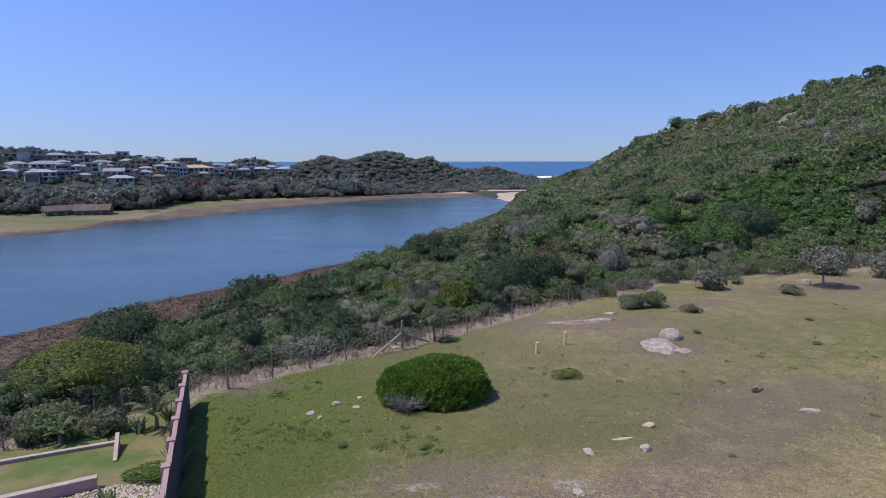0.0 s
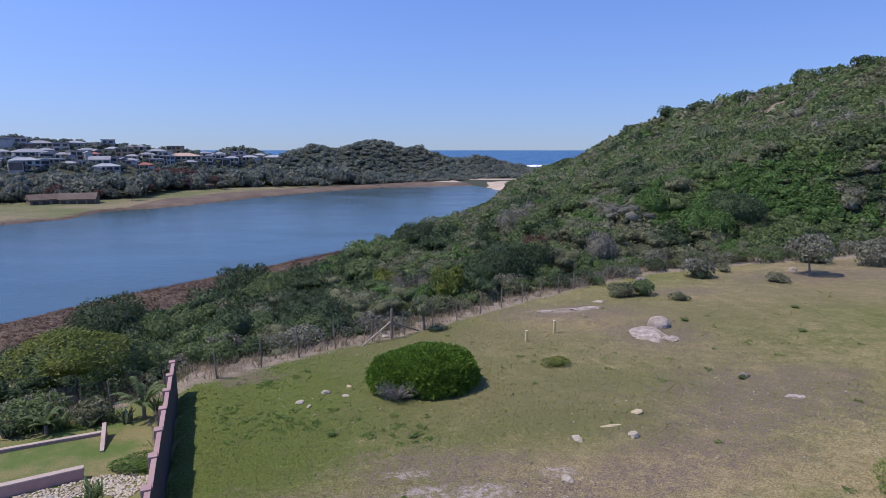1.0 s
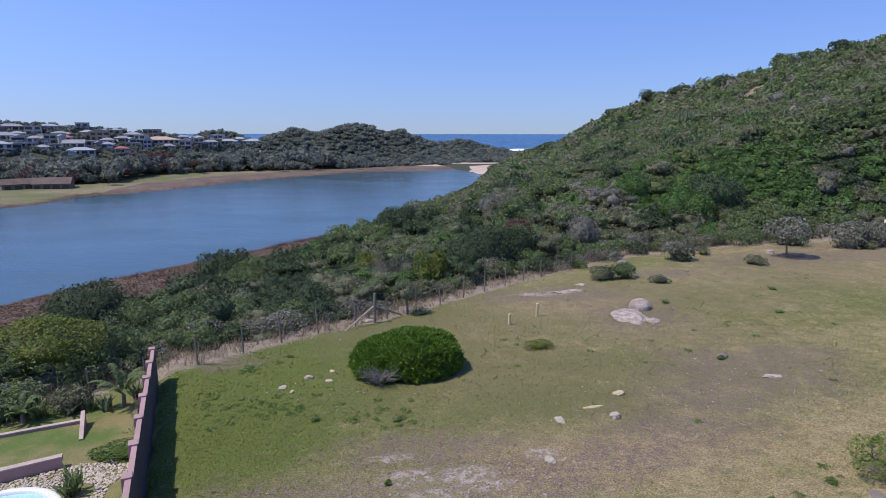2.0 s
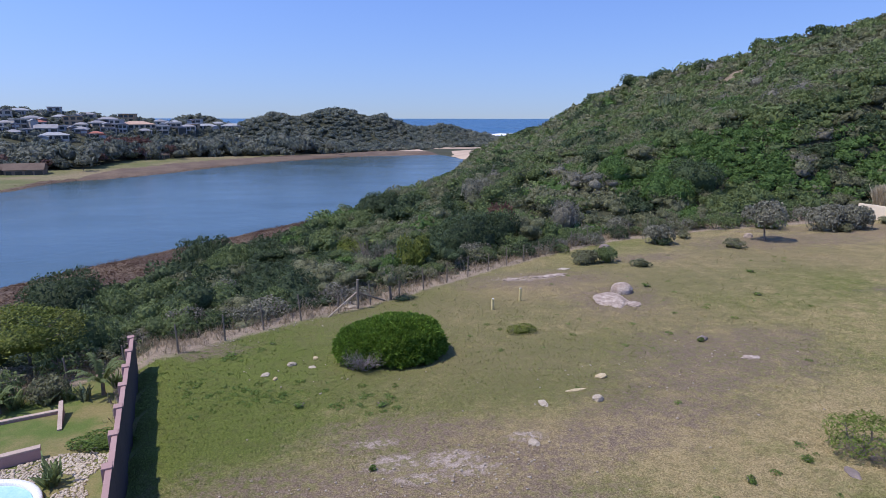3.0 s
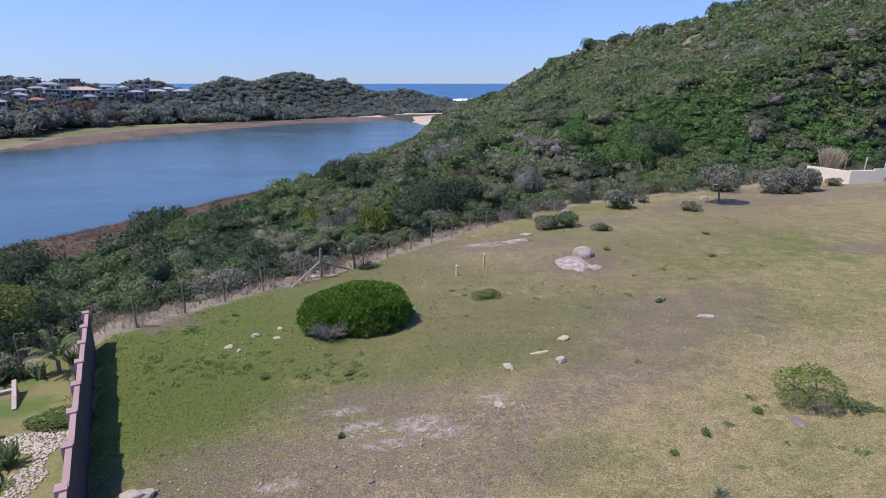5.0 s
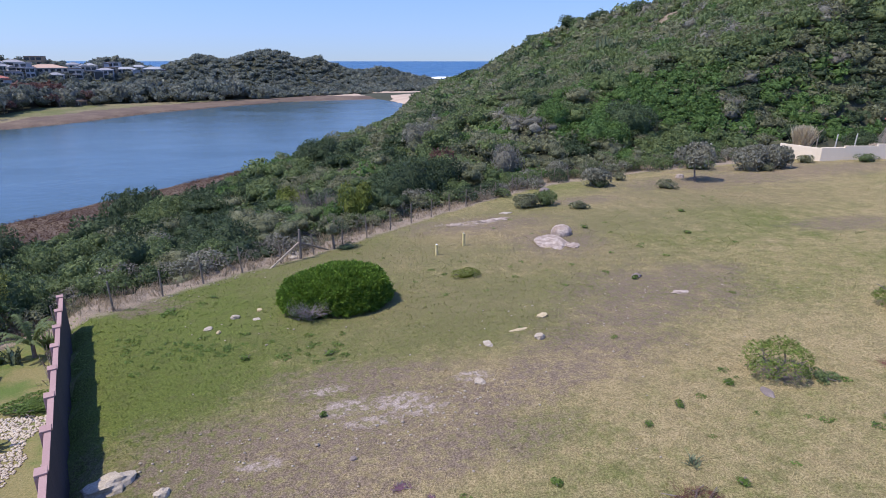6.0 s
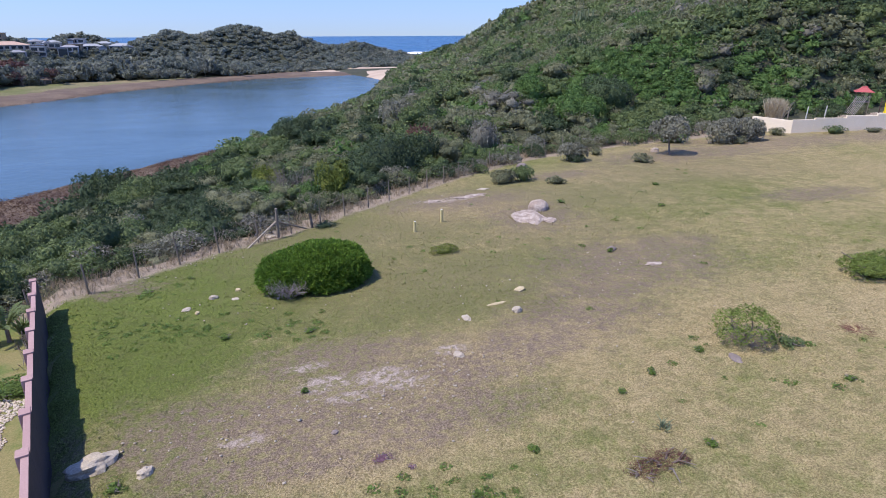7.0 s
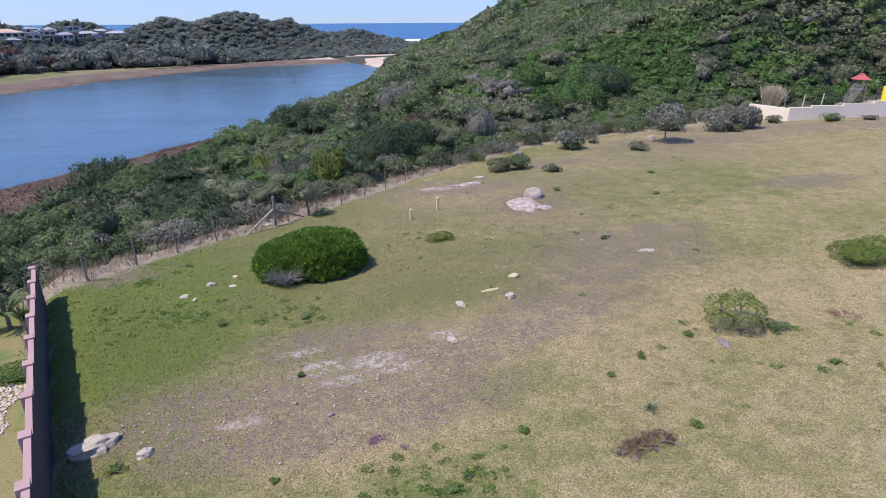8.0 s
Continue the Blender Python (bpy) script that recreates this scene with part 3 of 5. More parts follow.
def thicket():
    """Shrub beside shrub from the fence to the shore and over the hill; the far ones are drawn with fewer, larger leaves."""
    zones = [(0, 58, -44, 54, 1.25, 1.25, 240, 0.085), (58, 84, -44, 20, 1.65, 1.65, 190, 0.14), (58, 92, 20, 54, 1.4, 1.7, 170, 0.145), (84, 125, -44, 20, 2.15, 2.1, 150, 0.20),
             (92, 130, 20, 54, 1.75, 2.1, 140, 0.20), (125, 200, -44, 20, 2.9, 2.8, 110, 0.30), (130, 200, 20, 54, 2.5, 2.7, 105, 0.30), (200, 440, -44, 54, 4.2, 4.2, 75, 0.45)]
    for z, (d0, d1, a0, a1, apart, step, leaves, leaf) in enumerate(zones):
        x, y = jittered(-130, 165, 12, 372, apart)
        dist, az = np.hypot(x, y), np.degrees(np.arctan2(x, y))
        keep = (dist >= d0) & (dist < d1) & (az > a0) & (az < a1)
        x, y = x[keep], y[keep]
        sd, far = shore_distance(x, y)
        past = y - along(FENCE, x)
        reed = 24 * ease(178 - y, -22, 25) * ease(-x, 2, 18)
        ok = ~far & (sd > 4 + reed + 2 * soft_noise(x, y, 5)) & (past > 2.6 + 0.8 * soft_noise(x, y, 3)) & ~((x > 44) & (past < 3.2)) & (np.hypot(x - 65.5, y - 57.8) > 4.5)
        ok &= (np.hypot(x + 17.0, y - 26.0) > 3.0) & (np.hypot(x + 16.0, y - 28.6) > 1.5) & (x < 57 + (340 - y) * 0.28) & (scar_distance(x, y) > 1.6 + 0.7 * soft_noise(x, y, 1.7))
        x, y, sd, past, reed = x[ok], y[ok], sd[ok], past[ok], reed[ok]
        n = len(x)
        who, mid = plants(x, y, 4.0, 3, 0.7)
        w = np.clip(who + 0.2 * soft_noise(x, y, 13, 0.4) - 0.26 * ease(-x, -12, 16) + 0.22 * ease(y, 78, 96) * ease(x, 35, 55), 0, 1)
        sp = np.where(w < 0.27, 0, np.where(w < 0.52, 1, np.where(w < 0.86, 2, np.where(w < 0.94, 4, 1))))
        lush = np.exp(-((x - 38) / 18) ** 2 - ((y - 71) / 8) ** 2) + 0.9 * np.exp(-((x - 57) / 12) ** 2 - ((y - 66) / 6) ** 2)
        sp = np.where(((who * 7.31) % 1.0) < 0.52 * lush + 0.03, 3, sp)
        u = rng.random(n)
        sp = np.where(u < 0.05, 2, np.where(u > 0.95, 1, sp))
        grow = (0.32 + 0.68 * ease(sd, 4 + reed, 32 + reed)) * (0.6 + 0.4 * ease(past, 2, 8)) * (0.3 + 0.7 * ease(scar_distance(x, y), 1, 6))
        radii = np.minimum((0.75 + 0.4 * mid) * step * rng.uniform(0.5, 0.85, n) * np.where(rng.random(n) < 0.14, 1.4, 1.0), 2.9) * (0.5 + 0.5 * grow)
        tall = rng.uniform(0.75, 1.35, n)
        zs = land(x, y) + ((0.35 + 1.3 * ((who * 3.7) % 1.0)) * 1.35 * np.sqrt(mid) * (1 - 0.45 * ease(x, 25, 45)) - 0.25) * grow
        for k, (mat, label) in enumerate(SPECIES):
            scale = (1.0, 1.0, 0.85, 0.95, 0.8, 0.9)[k] * leaf / (0.78 * step)
            temps = [leaf_clump(leaves, scale, 7, 50 * z + 7 * k + j, flat=0.8 + 0.1 * (j % 3), spread=0.66, inner=3 if z < 1 else 2, shrink=0.84 if z < 1 else 0.74, slim=0.35 if k == 4 else 0.55) for j in range(6)]
            i = np.nonzero(sp == k)[0]
            scatter("hill_thicket" if z else "coastal_thicket", temps, x[i], y[i], radii[i], tall[i], mat, label, sink=0.25, zs=zs[i])
        # low growth that closes the gaps
        x, y = x + 0.5 * step, y + 0.5 * step
        keep = scar_distance(x, y) > 2.2
        for k in (0, 1, 2, 3):
            temps = [leaf_clump(30, 1.8 * leaf / (0.78 * step), 5, 400 + 20 * z + 7 * k + j, flat=0.7, spread=0.75, inner=2, shrink=0.7) for j in range(4)]
            i = np.nonzero((np.where(sp == 4, 2, sp) == k) & keep)[0]
            scatter("undergrowth", temps, x[i], y[i], 0.8 * step * (0.5 + 0.5 * grow[i]), 0.9 * tall[i], SPECIES[k][0], "low scrub filling the gaps of the thicket", sink=0.1)



thicket()


def sandy_scar():
    n, w = 30, 7
    V = np.array([(71 + 18 * i / n + 0.66 * s, 133 + 16 * i / n - 0.75 * s, 0) for i in range(n + 1) for s in np.linspace(-2.6, 2.6, w)])
    V[:, 2] = land(V[:, 0], V[:, 1]) + 0.12 + 0.1 * soft_noise(V[:, 0], V[:, 1], 1.3)
    Q = [(i * w + j, i * w + j + 1, (i + 1) * w + j + 1, (i + 1) * w + j) for i in range(n) for j in range(w - 1)]
    tagged(mesh_part("sandy_scar", fast_mesh("sandy_scar", V, np.array(Q)), M_DUSTY), "bare pale sandy streak in the hillside thicket", "sand", kind="structure")


sandy_scar()


def reeds():
    x, y = jittered(-90, 0, 60, 200, 1.4)
    sd, far = shore_distance(x, y)
    w = 29 * ease(195 - y, 0, 40) + 3
    ok = ~far & (sd > 0.5 + 0.9 * soft_noise(x, y, 4)) & (sd < w + 2 * soft_noise(x, y, 6))
    x, y = x[ok], y[ok]
    temps = [leaf_clump(34, 0.17, 7, 40 + k, flat=0.6, slim=0.35, droop=0.0, core=False, spread=0.85) for k in range(5)]
    scatter("reed_bed", temps, x, y, rng.uniform(1.1, 1.7, len(x)), rng.uniform(0.22, 0.36, len(x)), F_REED, "brown winter reeds along the water's edge", "reeds", 0.0)
    x, y = jittered(-175, 20, 190, 440, 2.2)
    sd, far = shore_distance(x, y)
    ok = far & (sd > 0) & (sd < 5 + 3 * soft_noise(x, y, 14)) & (x < -20)
    x, y = x[ok], y[ok]
    temps = [blades(12, 0.45, 0.06, 0.2, 9 + k, 1.2) for k in range(3)]
    scatter("reed_bed", temps, x, y, rng.uniform(0.8, 1.4, len(x)), rng.uniform(0.5, 1.0, len(x)), F_REED, "low brown reeds on the far river bank", "reeds", 0.0)


reeds()


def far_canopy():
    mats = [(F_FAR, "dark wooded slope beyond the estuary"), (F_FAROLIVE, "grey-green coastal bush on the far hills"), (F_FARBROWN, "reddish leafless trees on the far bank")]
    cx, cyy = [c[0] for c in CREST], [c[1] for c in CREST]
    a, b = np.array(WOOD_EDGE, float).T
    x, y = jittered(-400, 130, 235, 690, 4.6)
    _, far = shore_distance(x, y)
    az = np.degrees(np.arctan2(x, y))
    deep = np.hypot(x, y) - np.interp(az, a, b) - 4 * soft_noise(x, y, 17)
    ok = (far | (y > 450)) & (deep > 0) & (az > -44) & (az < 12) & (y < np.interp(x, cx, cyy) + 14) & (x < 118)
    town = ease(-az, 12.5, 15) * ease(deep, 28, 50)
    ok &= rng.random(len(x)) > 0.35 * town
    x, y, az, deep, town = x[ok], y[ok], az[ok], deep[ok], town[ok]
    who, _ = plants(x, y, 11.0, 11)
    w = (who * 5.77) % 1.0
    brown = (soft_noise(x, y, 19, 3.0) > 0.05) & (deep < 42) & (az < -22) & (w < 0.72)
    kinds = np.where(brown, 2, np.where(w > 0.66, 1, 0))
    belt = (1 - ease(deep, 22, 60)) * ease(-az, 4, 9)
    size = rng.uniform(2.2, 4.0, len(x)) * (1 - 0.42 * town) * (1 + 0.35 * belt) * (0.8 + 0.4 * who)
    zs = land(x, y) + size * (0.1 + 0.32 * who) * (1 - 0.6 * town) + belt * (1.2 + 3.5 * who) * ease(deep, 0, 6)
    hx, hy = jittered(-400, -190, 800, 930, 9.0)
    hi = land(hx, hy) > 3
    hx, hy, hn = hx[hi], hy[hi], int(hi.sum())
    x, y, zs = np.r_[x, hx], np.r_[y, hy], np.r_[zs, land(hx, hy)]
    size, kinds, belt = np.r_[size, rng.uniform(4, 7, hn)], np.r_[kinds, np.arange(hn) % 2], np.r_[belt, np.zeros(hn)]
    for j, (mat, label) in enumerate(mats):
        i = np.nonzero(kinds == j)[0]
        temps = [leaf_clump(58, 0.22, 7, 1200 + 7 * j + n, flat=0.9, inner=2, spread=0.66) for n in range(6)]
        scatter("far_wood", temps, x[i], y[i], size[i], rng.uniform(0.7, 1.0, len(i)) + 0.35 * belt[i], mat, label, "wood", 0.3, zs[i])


far_canopy()


def town_trees():
    x, y = jittered(-330, -110, 300, 560, 4.8)
    sd, far = shore_distance(x, y)
    az = np.degrees(np.arctan2(x, y))
    crest = np.interp(x, [c[0] for c in CREST], [c[1] for c in CREST])
    ok = far & (sd > 95) & (az < -13) & (az > -42) & (y < crest + 12) & (rng.random(len(x)) < 0.72 + 0.3 * soft_noise(x, y, 20, 1.0))
    x, y = x[ok], y[ok]
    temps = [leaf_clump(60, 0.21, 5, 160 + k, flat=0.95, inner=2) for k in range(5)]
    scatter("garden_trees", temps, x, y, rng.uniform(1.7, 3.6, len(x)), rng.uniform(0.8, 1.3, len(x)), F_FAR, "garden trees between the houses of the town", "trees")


town_trees()

# ---- the plot: fence ----


def fence_line(s):
    """The place s metres along the fence from its left end, and the way it runs there."""
    p = [Vector((x, y)) for x, y in FENCE]
    for a, b in zip(p, p[1:]):
        n = (b - a).length
        if s <= n:
            return a + (b - a) * (s / n), (b - a) / n
        s -= n
    return p[-1], (p[-1] - p[-2]).normalized()


def make_fence():
    r = random.Random(5)
    start = sum((Vector(b) - Vector(a)).length for a, b in zip(FENCE[:3], FENCE[1:4])) - 10.85
    fence = holder("fence", pose(0, 0, 0), "weathered wooden post and wire fence along the plot", "fence")
    spots, s = [], start
    while True:
        p, _ = fence_line(s)
        if p.x > 48.5:
            break
        spots.append((p.x, p.y, height(p.x, p.y)))
        s += 2.15 + r.uniform(-0.09, 0.09)
    tops = []
    for x, y, z in spots:
        h, lx, ly = r.uniform(1.25, 1.5), r.uniform(-0.13, 0.05), r.uniform(-0.08, 0.08)
        part("post", rod((x, y, z - 0.3), (x + lx, y + ly, z + h), 0.042, 0.036, 7), M_POST, fence)
        tops.append((Vector((x, y, z)), Vector((lx, ly, h))))
    for k in range(5):
        bm = bmesh.new()
        for (a, u), (b, v) in zip(tops, tops[1:]):
            f = 0.18 + 0.19 * k
            add_rod(bm, a + u * f, b + v * f, 0.0011, seg=3)
        part("wire", bm, M_WIRE, fence)
    # the braced strainer post
    x, y = -2.4, 32.2
    z = height(x, y)
    brace = holder("strainer_post", pose(x, y, z), "tall corner post braced by two slanting poles", "fence post")
    part("post", rod((0, 0, -0.3), (0.03, 0, 1.75), 0.08, 0.07), M_POST, brace)
    part("brace", rod((-1.55, -1.5, 0.02), (-0.05, -0.05, 1.0), 0.05), two_tone("pale pole", (0.42, 0.34, 0.25), (0.5, 0.42, 0.32), 4, 50), brace, "pale slanting pole")
    part("brace", rod((1.55, 1.1, 0.1), (0.05, 0.04, 0.95), 0.045), M_POST, brace)


make_fence()

# ---- stepped boundary wall and the neighbour's garden ----


def make_boundary_wall():
    way = Vector((-0.388, 1.0)).normalized()
    side = Vector((-way.y, way.x))
    n, length = 17, 1.95
    start = Vector((wall_x(24.6), 24.6)) - way * (n * length)
    wall = holder("boundary_wall", pose(0, 0, 0), "mauve plastered garden wall stepping down the slope", "wall")
    turn = Matrix(((side.x * -1, way.x, 0), (side.y * -1, way.y, 0), (0, 0, 1))).to_4x4()
    for k in range(n):
        a = start + way * (k * length)
        g = plot_z(a.x, a.y)
        end = start + way * ((k + 1) * length)
        low = plot_z(end.x, end.y)
        top = (g + low) / 2 + 1.40 + 0.035 * (n - k) * (k > 6) + 0.2 * (k <= 6)
        m = Matrix.Translation((a.x, a.y, 0)) @ turn
        bev = 0.012
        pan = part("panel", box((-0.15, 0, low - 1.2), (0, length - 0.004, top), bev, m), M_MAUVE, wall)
        # lawn side gets the darkened plaster: shade painted on by face direction
        pan.data.materials.append(M_MAUVE_SHADE)
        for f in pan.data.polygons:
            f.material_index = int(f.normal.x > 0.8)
        part("pier", box((-0.24, length - 0.3, low - 1.2), (-0.154, length - 0.006, top), bev, m), M_MAUVE, wall)
        part("nib", box((-0.24, length - 0.3, top + 0.002), (0.012, length - 0.006, top + 0.05), bev, m), M_MAUVE, wall)


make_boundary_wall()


def make_garden():
    gz = lambda x, y: plot_z(x, y) - 0.6

    def low_wall(name, a, b, h0, h1, thick, label):
        a, b = Vector(a), Vector(b)
        w = (b - a).normalized()
        n = Vector((-w.y, w.x)) * thick / 2
        ob = holder(name, pose(0, 0, 0), label, "garden wall")
        bm = bmesh.new()
        vs = [bm.verts.new((p.x + s * n.x, p.y + s * n.y, gz(p.x, p.y) + h)) for p, top in ((a, h0), (b, h1)) for s in (-1, 1) for h in (-0.5, top)]
        for f in ((0, 1, 3, 2), (4, 6, 7, 5), (0, 4, 5, 1), (2, 3, 7, 6), (1, 5, 7, 3), (0, 2, 6, 4)):
            bm.faces.new([vs[i] for i in f])
        bmesh.ops.recalc_face_normals(bm, faces=bm.faces)
        bmesh.ops.bevel(bm, geom=bm.edges[:], offset=0.012, segments=1, affect='EDGES')
        part("body", bm, M_MAUVE, ob)
        bm = bmesh.new()
        n *= 1.1
        vs = [bm.verts.new((p.x + s * n.x, p.y + s * n.y, gz(p.x, p.y) + h)) for p, top in ((a, h0), (b, h1)) for s in (-1, 1) for h in (top + 0.002, top + 0.05)]
        for f in ((0, 1, 3, 2), (4, 6, 7, 5), (0, 4, 5, 1), (2, 3, 7, 6), (1, 5, 7, 3), (0, 2, 6, 4)):
            bm.faces.new([vs[i] for i in f])
        bmesh.ops.recalc_face_normals(bm, faces=bm.faces)
        part("coping", bm, M_COPING, ob, "paler coping")
        return ob

    low_wall("retaining_wall", (-21.5, 18.4), (-13.1, 21.8), 0.1, 0.1, 0.16, "low mauve retaining wall with pale coping at the lawn's end")
    low_wall("buttress_wall", (-13.05, 21.7), (-12.35, 20.2), 0.5, 0.03, 0.13, "mauve end wall sloping down to the lawn")
    low_wall("terrace_wall", (-18.5, 14.9), (-11.85, 18.3), 0.42, 0.42, 0.22, "mauve terrace wall above a bed of pebbles")
    # pebbles, one by one near the plant, the rest as a bed
    bed = holder("pebble_bed", pose(0, 0, 0), "bed of large cream river pebbles round a plant", "pebbles")
    r = random.Random(9)
    shapes = []
    for k in range(5):
        bm = bmesh.new()
        bmesh.ops.create_icosphere(bm, subdivisions=1, radius=1)
        for v in bm.verts:
            v.co *= r.uniform(0.8, 1.15)
        for f in bm.faces:
            f.smooth = True
        me = bpy.data.meshes.new("pebble")
        bm.to_mesh(me)
        bm.free()
        me.materials.append(M_PEBBLE)
        shapes.append(me)
    count = 0
    while count < 280:
        x, y = r.uniform(-14.5, -9.3), r.uniform(13.2, 18.4)
        if y > 18.1 + (x + 11.85) * 0.5 or math.hypot(x + 10.55, y - 16.55) < 0.7 or math.hypot(x + 11.9, y - 14.9) < 2.05 or x > wall_x(y) - 1.0 - 0.3 * math.sin(y * 2):
            continue
        ob = new("pebble", r.choice(shapes))
        ob.parent = bed
        s = r.uniform(0.045, 0.08)
        ob.matrix_basis = pose(x, y, gz(x, y) + s * 0.35, 0, 0, r.uniform(0, 360)) @ Matrix.Diagonal((s * 1.3, s, s * 0.62, 1))
        count += 1
    rr = np.random.default_rng(4)
    px, py = rr.uniform(-14.5, -9.2, 5200), rr.uniform(12.6, 18.4, 5200)
    ok = (py < 18.1 + (px + 11.85) * 0.5) & (np.hypot(px + 10.55, py - 16.55) > 0.6) & (np.hypot(px + 11.9, py - 14.9) > 1.95) & (px < wall_x(py) - 1.0 - 0.3 * np.sin(py * 2))
    px, py = px[ok], py[ok]
    bv, bq = ball_quads(1)
    scatter("pebbles", [(bv * np.array([1.3, 1.0, 0.6]), bq), (bv * np.array([1.0, 1.2, 0.7]), bq)], px, py, rr.uniform(0.035, 0.06, len(px)), np.ones(len(px)), M_PEBBLE, "small cream river pebbles filling the bed", "pebbles", -0.2)
    # plunge pool
    pool = holder("plunge_pool", pose(-11.9, 14.9, gz(-11.9, 14.9)), "round plunge pool with a white rim and pale blue water", "pool")
    bm = bmesh.new()
    ring = [[bm.verts.new((rr * math.cos(a), rr * math.sin(a), h)) for a in [2 * math.pi * i / 48 for i in range(48)]] for rr, h in ((1.78, -0.2), (1.78, 0.2), (1.74, 0.24), (1.62, 0.24), (1.56, 0.2), (1.5, -0.5))]
    for p, q in zip(ring, ring[1:]):
        for i in range(48):
            bm.faces.new((p[i], p[(i + 1) % 48], q[(i + 1) % 48], q[i]))
    part("rim", bm, M_POOLRIM, pool, "white rim", True)
    bm = bmesh.new()
    bmesh.ops.create_circle(bm, cap_ends=True, segments=48, radius=1.54)
    bmesh.ops.translate(bm, verts=bm.verts, vec=(0, 0, 0.15))
    part("water", bm, M_POOL, pool, "pale blue water")


M_COPING = two_tone("pale coping", (0.45, 0.355, 0.30), (0.52, 0.42, 0.355), 2, 30)
M_PEBBLE = two_tone("cream pebble", (0.42, 0.355, 0.275), (0.55, 0.485, 0.395), 1.2, 30, c=(0.32, 0.265, 0.21))
M_POOLRIM = two_tone("white pool rim", (0.78, 0.8, 0.8), (0.82, 0.82, 0.82), 2, 30, 0.5)
M_POOL = two_tone("pool water", (0.35, 0.62, 0.74), (0.45, 0.70, 0.80), 1.5, 8, 0.15, 0.2, 0.02, 0.5, c=(0.3, 0.55, 0.7))
make_garden()

# ---- shrubs, trees and weeds that stand alone ----


def stems(r0, h, n, seed, reach=0.6):
    r = random.Random(seed)
    bm = bmesh.new()
    for k in range(n):
        a = 2 * math.pi * k / n + r.uniform(-0.5, 0.5)
        b = Vector((reach * math.cos(a) * 0.5, reach * math.sin(a) * 0.5, h * 0.5))
        add_rod(bm, (0.05 * math.cos(a), 0.05 * math.sin(a), -0.1), b, r0, r0 * 0.7, 5)
        for j in range(2):
            c = b + Vector((reach * r.uniform(-0.5, 0.5) + b.x * 0.6, reach * r.uniform(-0.5, 0.5) + b.y * 0.6, h * r.uniform(0.3, 0.5)))
            add_rod(bm, b, c, r0 * 0.65, r0 * 0.25, 4)
    return bm


def shrub(x, y, r, h, mat, label, leaves=700, size=0.07, lobes=9, seed=0, name="shrub", ry=None, category="shrub", group="", flat=0.95, slim=0.5, core=True):
    ob = holder(name, pose(x, y, height(x, y), 0, 0, 37 * seed % 360 if ry is None else 0), label, category, group)
    v, q = leaf_clump(leaves, size / r, lobes, 200 + seed, flat=flat, slim=slim, core=core, wild=0.9, shrink=0.7)
    zmax = v[:, 2].max()
    v = v * np.array([r, ry or r, h / zmax])
    mesh_part("foliage", fast_mesh("foliage", v, q), mat, ob)
    part("stem", stems(0.03 + 0.012 * r, h * 0.7, 5, seed, r * 0.7), M_TWIG, ob)
    return ob


def tuft(x, y, r, h, mat, label, n=40, w=0.02, lean=0.12, seed=0, name="weed", category="weed", group="", splay=1.3):
    ob = holder(name, pose(x, y, height(x, y)), label, category, group)
    v, q = blades(n, h, w, lean, seed, r * 0.45)
    away = v[:, :2] * (v[:, 2:3] / h) * splay
    v[:, :2] += away
    mesh_part("leaves", fast_mesh("leaves", v, q), mat, ob)
    return ob


def tree(x, y, h, crown, mat, label, seed=0, lean=(0.2, 0.0), leaves=1500, size=0.09):
    z = height(x, y)
    r = random.Random(seed)
    ob = holder("tree", pose(x, y, z), label, "tree")
    fork = Vector((lean[0] * h * 0.4, lean[1] * h * 0.4, h * 0.42))
    bm = rod((0, 0, -0.2), fork, 0.09, 0.065, 7)
    part("trunk", bm, M_TWIG, ob)
    bm = bmesh.new()
    for k in range(6):
        a = k * 1.05 + r.uniform(-0.3, 0.3)
        tip = fork + Vector((crown * 0.65 * math.cos(a), crown * 0.65 * math.sin(a), h * r.uniform(0.2, 0.42)))
        add_rod(bm, fork, tip, 0.04, 0.015, 5)
    part("limbs", bm, M_TWIG, ob)
    v, q = leaf_clump(leaves, size / crown, 11, 300 + seed, flat=0.9, spread=0.7, shrink=0.5, wild=0.9)
    v = v * np.array([crown, crown, h * 0.64 / v[:, 2].max()]) + np.array([fork.x, fork.y, h * 0.36])
    mesh_part("crown", fast_mesh("crown", v, q), mat, ob)
    return ob


def dead_branches(x, y, r, h, mat, label, n=26, seed=0, name="dead_shrub", thick=0.012):
    ob = holder(name, pose(x, y, height(x, y)), label, "dead shrub")
    rr = random.Random(seed)
    bm = bmesh.new()
    for k in range(n):
        a, e = rr.uniform(0, 6.28), rr.uniform(0.15, 1.0)
        b = Vector((r * 0.5 * math.cos(a), r * 0.5 * math.sin(a), h * 0.5 * e))
        add_rod(bm, (b.x * 0.1, b.y * 0.1, 0), b, thick, thick * 0.7, 4)
        for j in range(4):
            c = b + Vector((r * rr.uniform(-0.35, 0.35) + b.x * 0.7, r * rr.uniform(-0.35, 0.35) + b.y * 0.7, h * rr.uniform(0.05, 0.5)))
            add_rod(bm, b, c, thick * 0.6, thick * 0.3, 3)
            add_rod(bm, c, c + Vector((r * rr.uniform(-0.2, 0.2), r * rr.uniform(-0.2, 0.2), h * rr.uniform(-0.05, 0.25))), thick * 0.4, thick * 0.2, 3)
    part("twigwork", bm, mat, ob)
    return ob


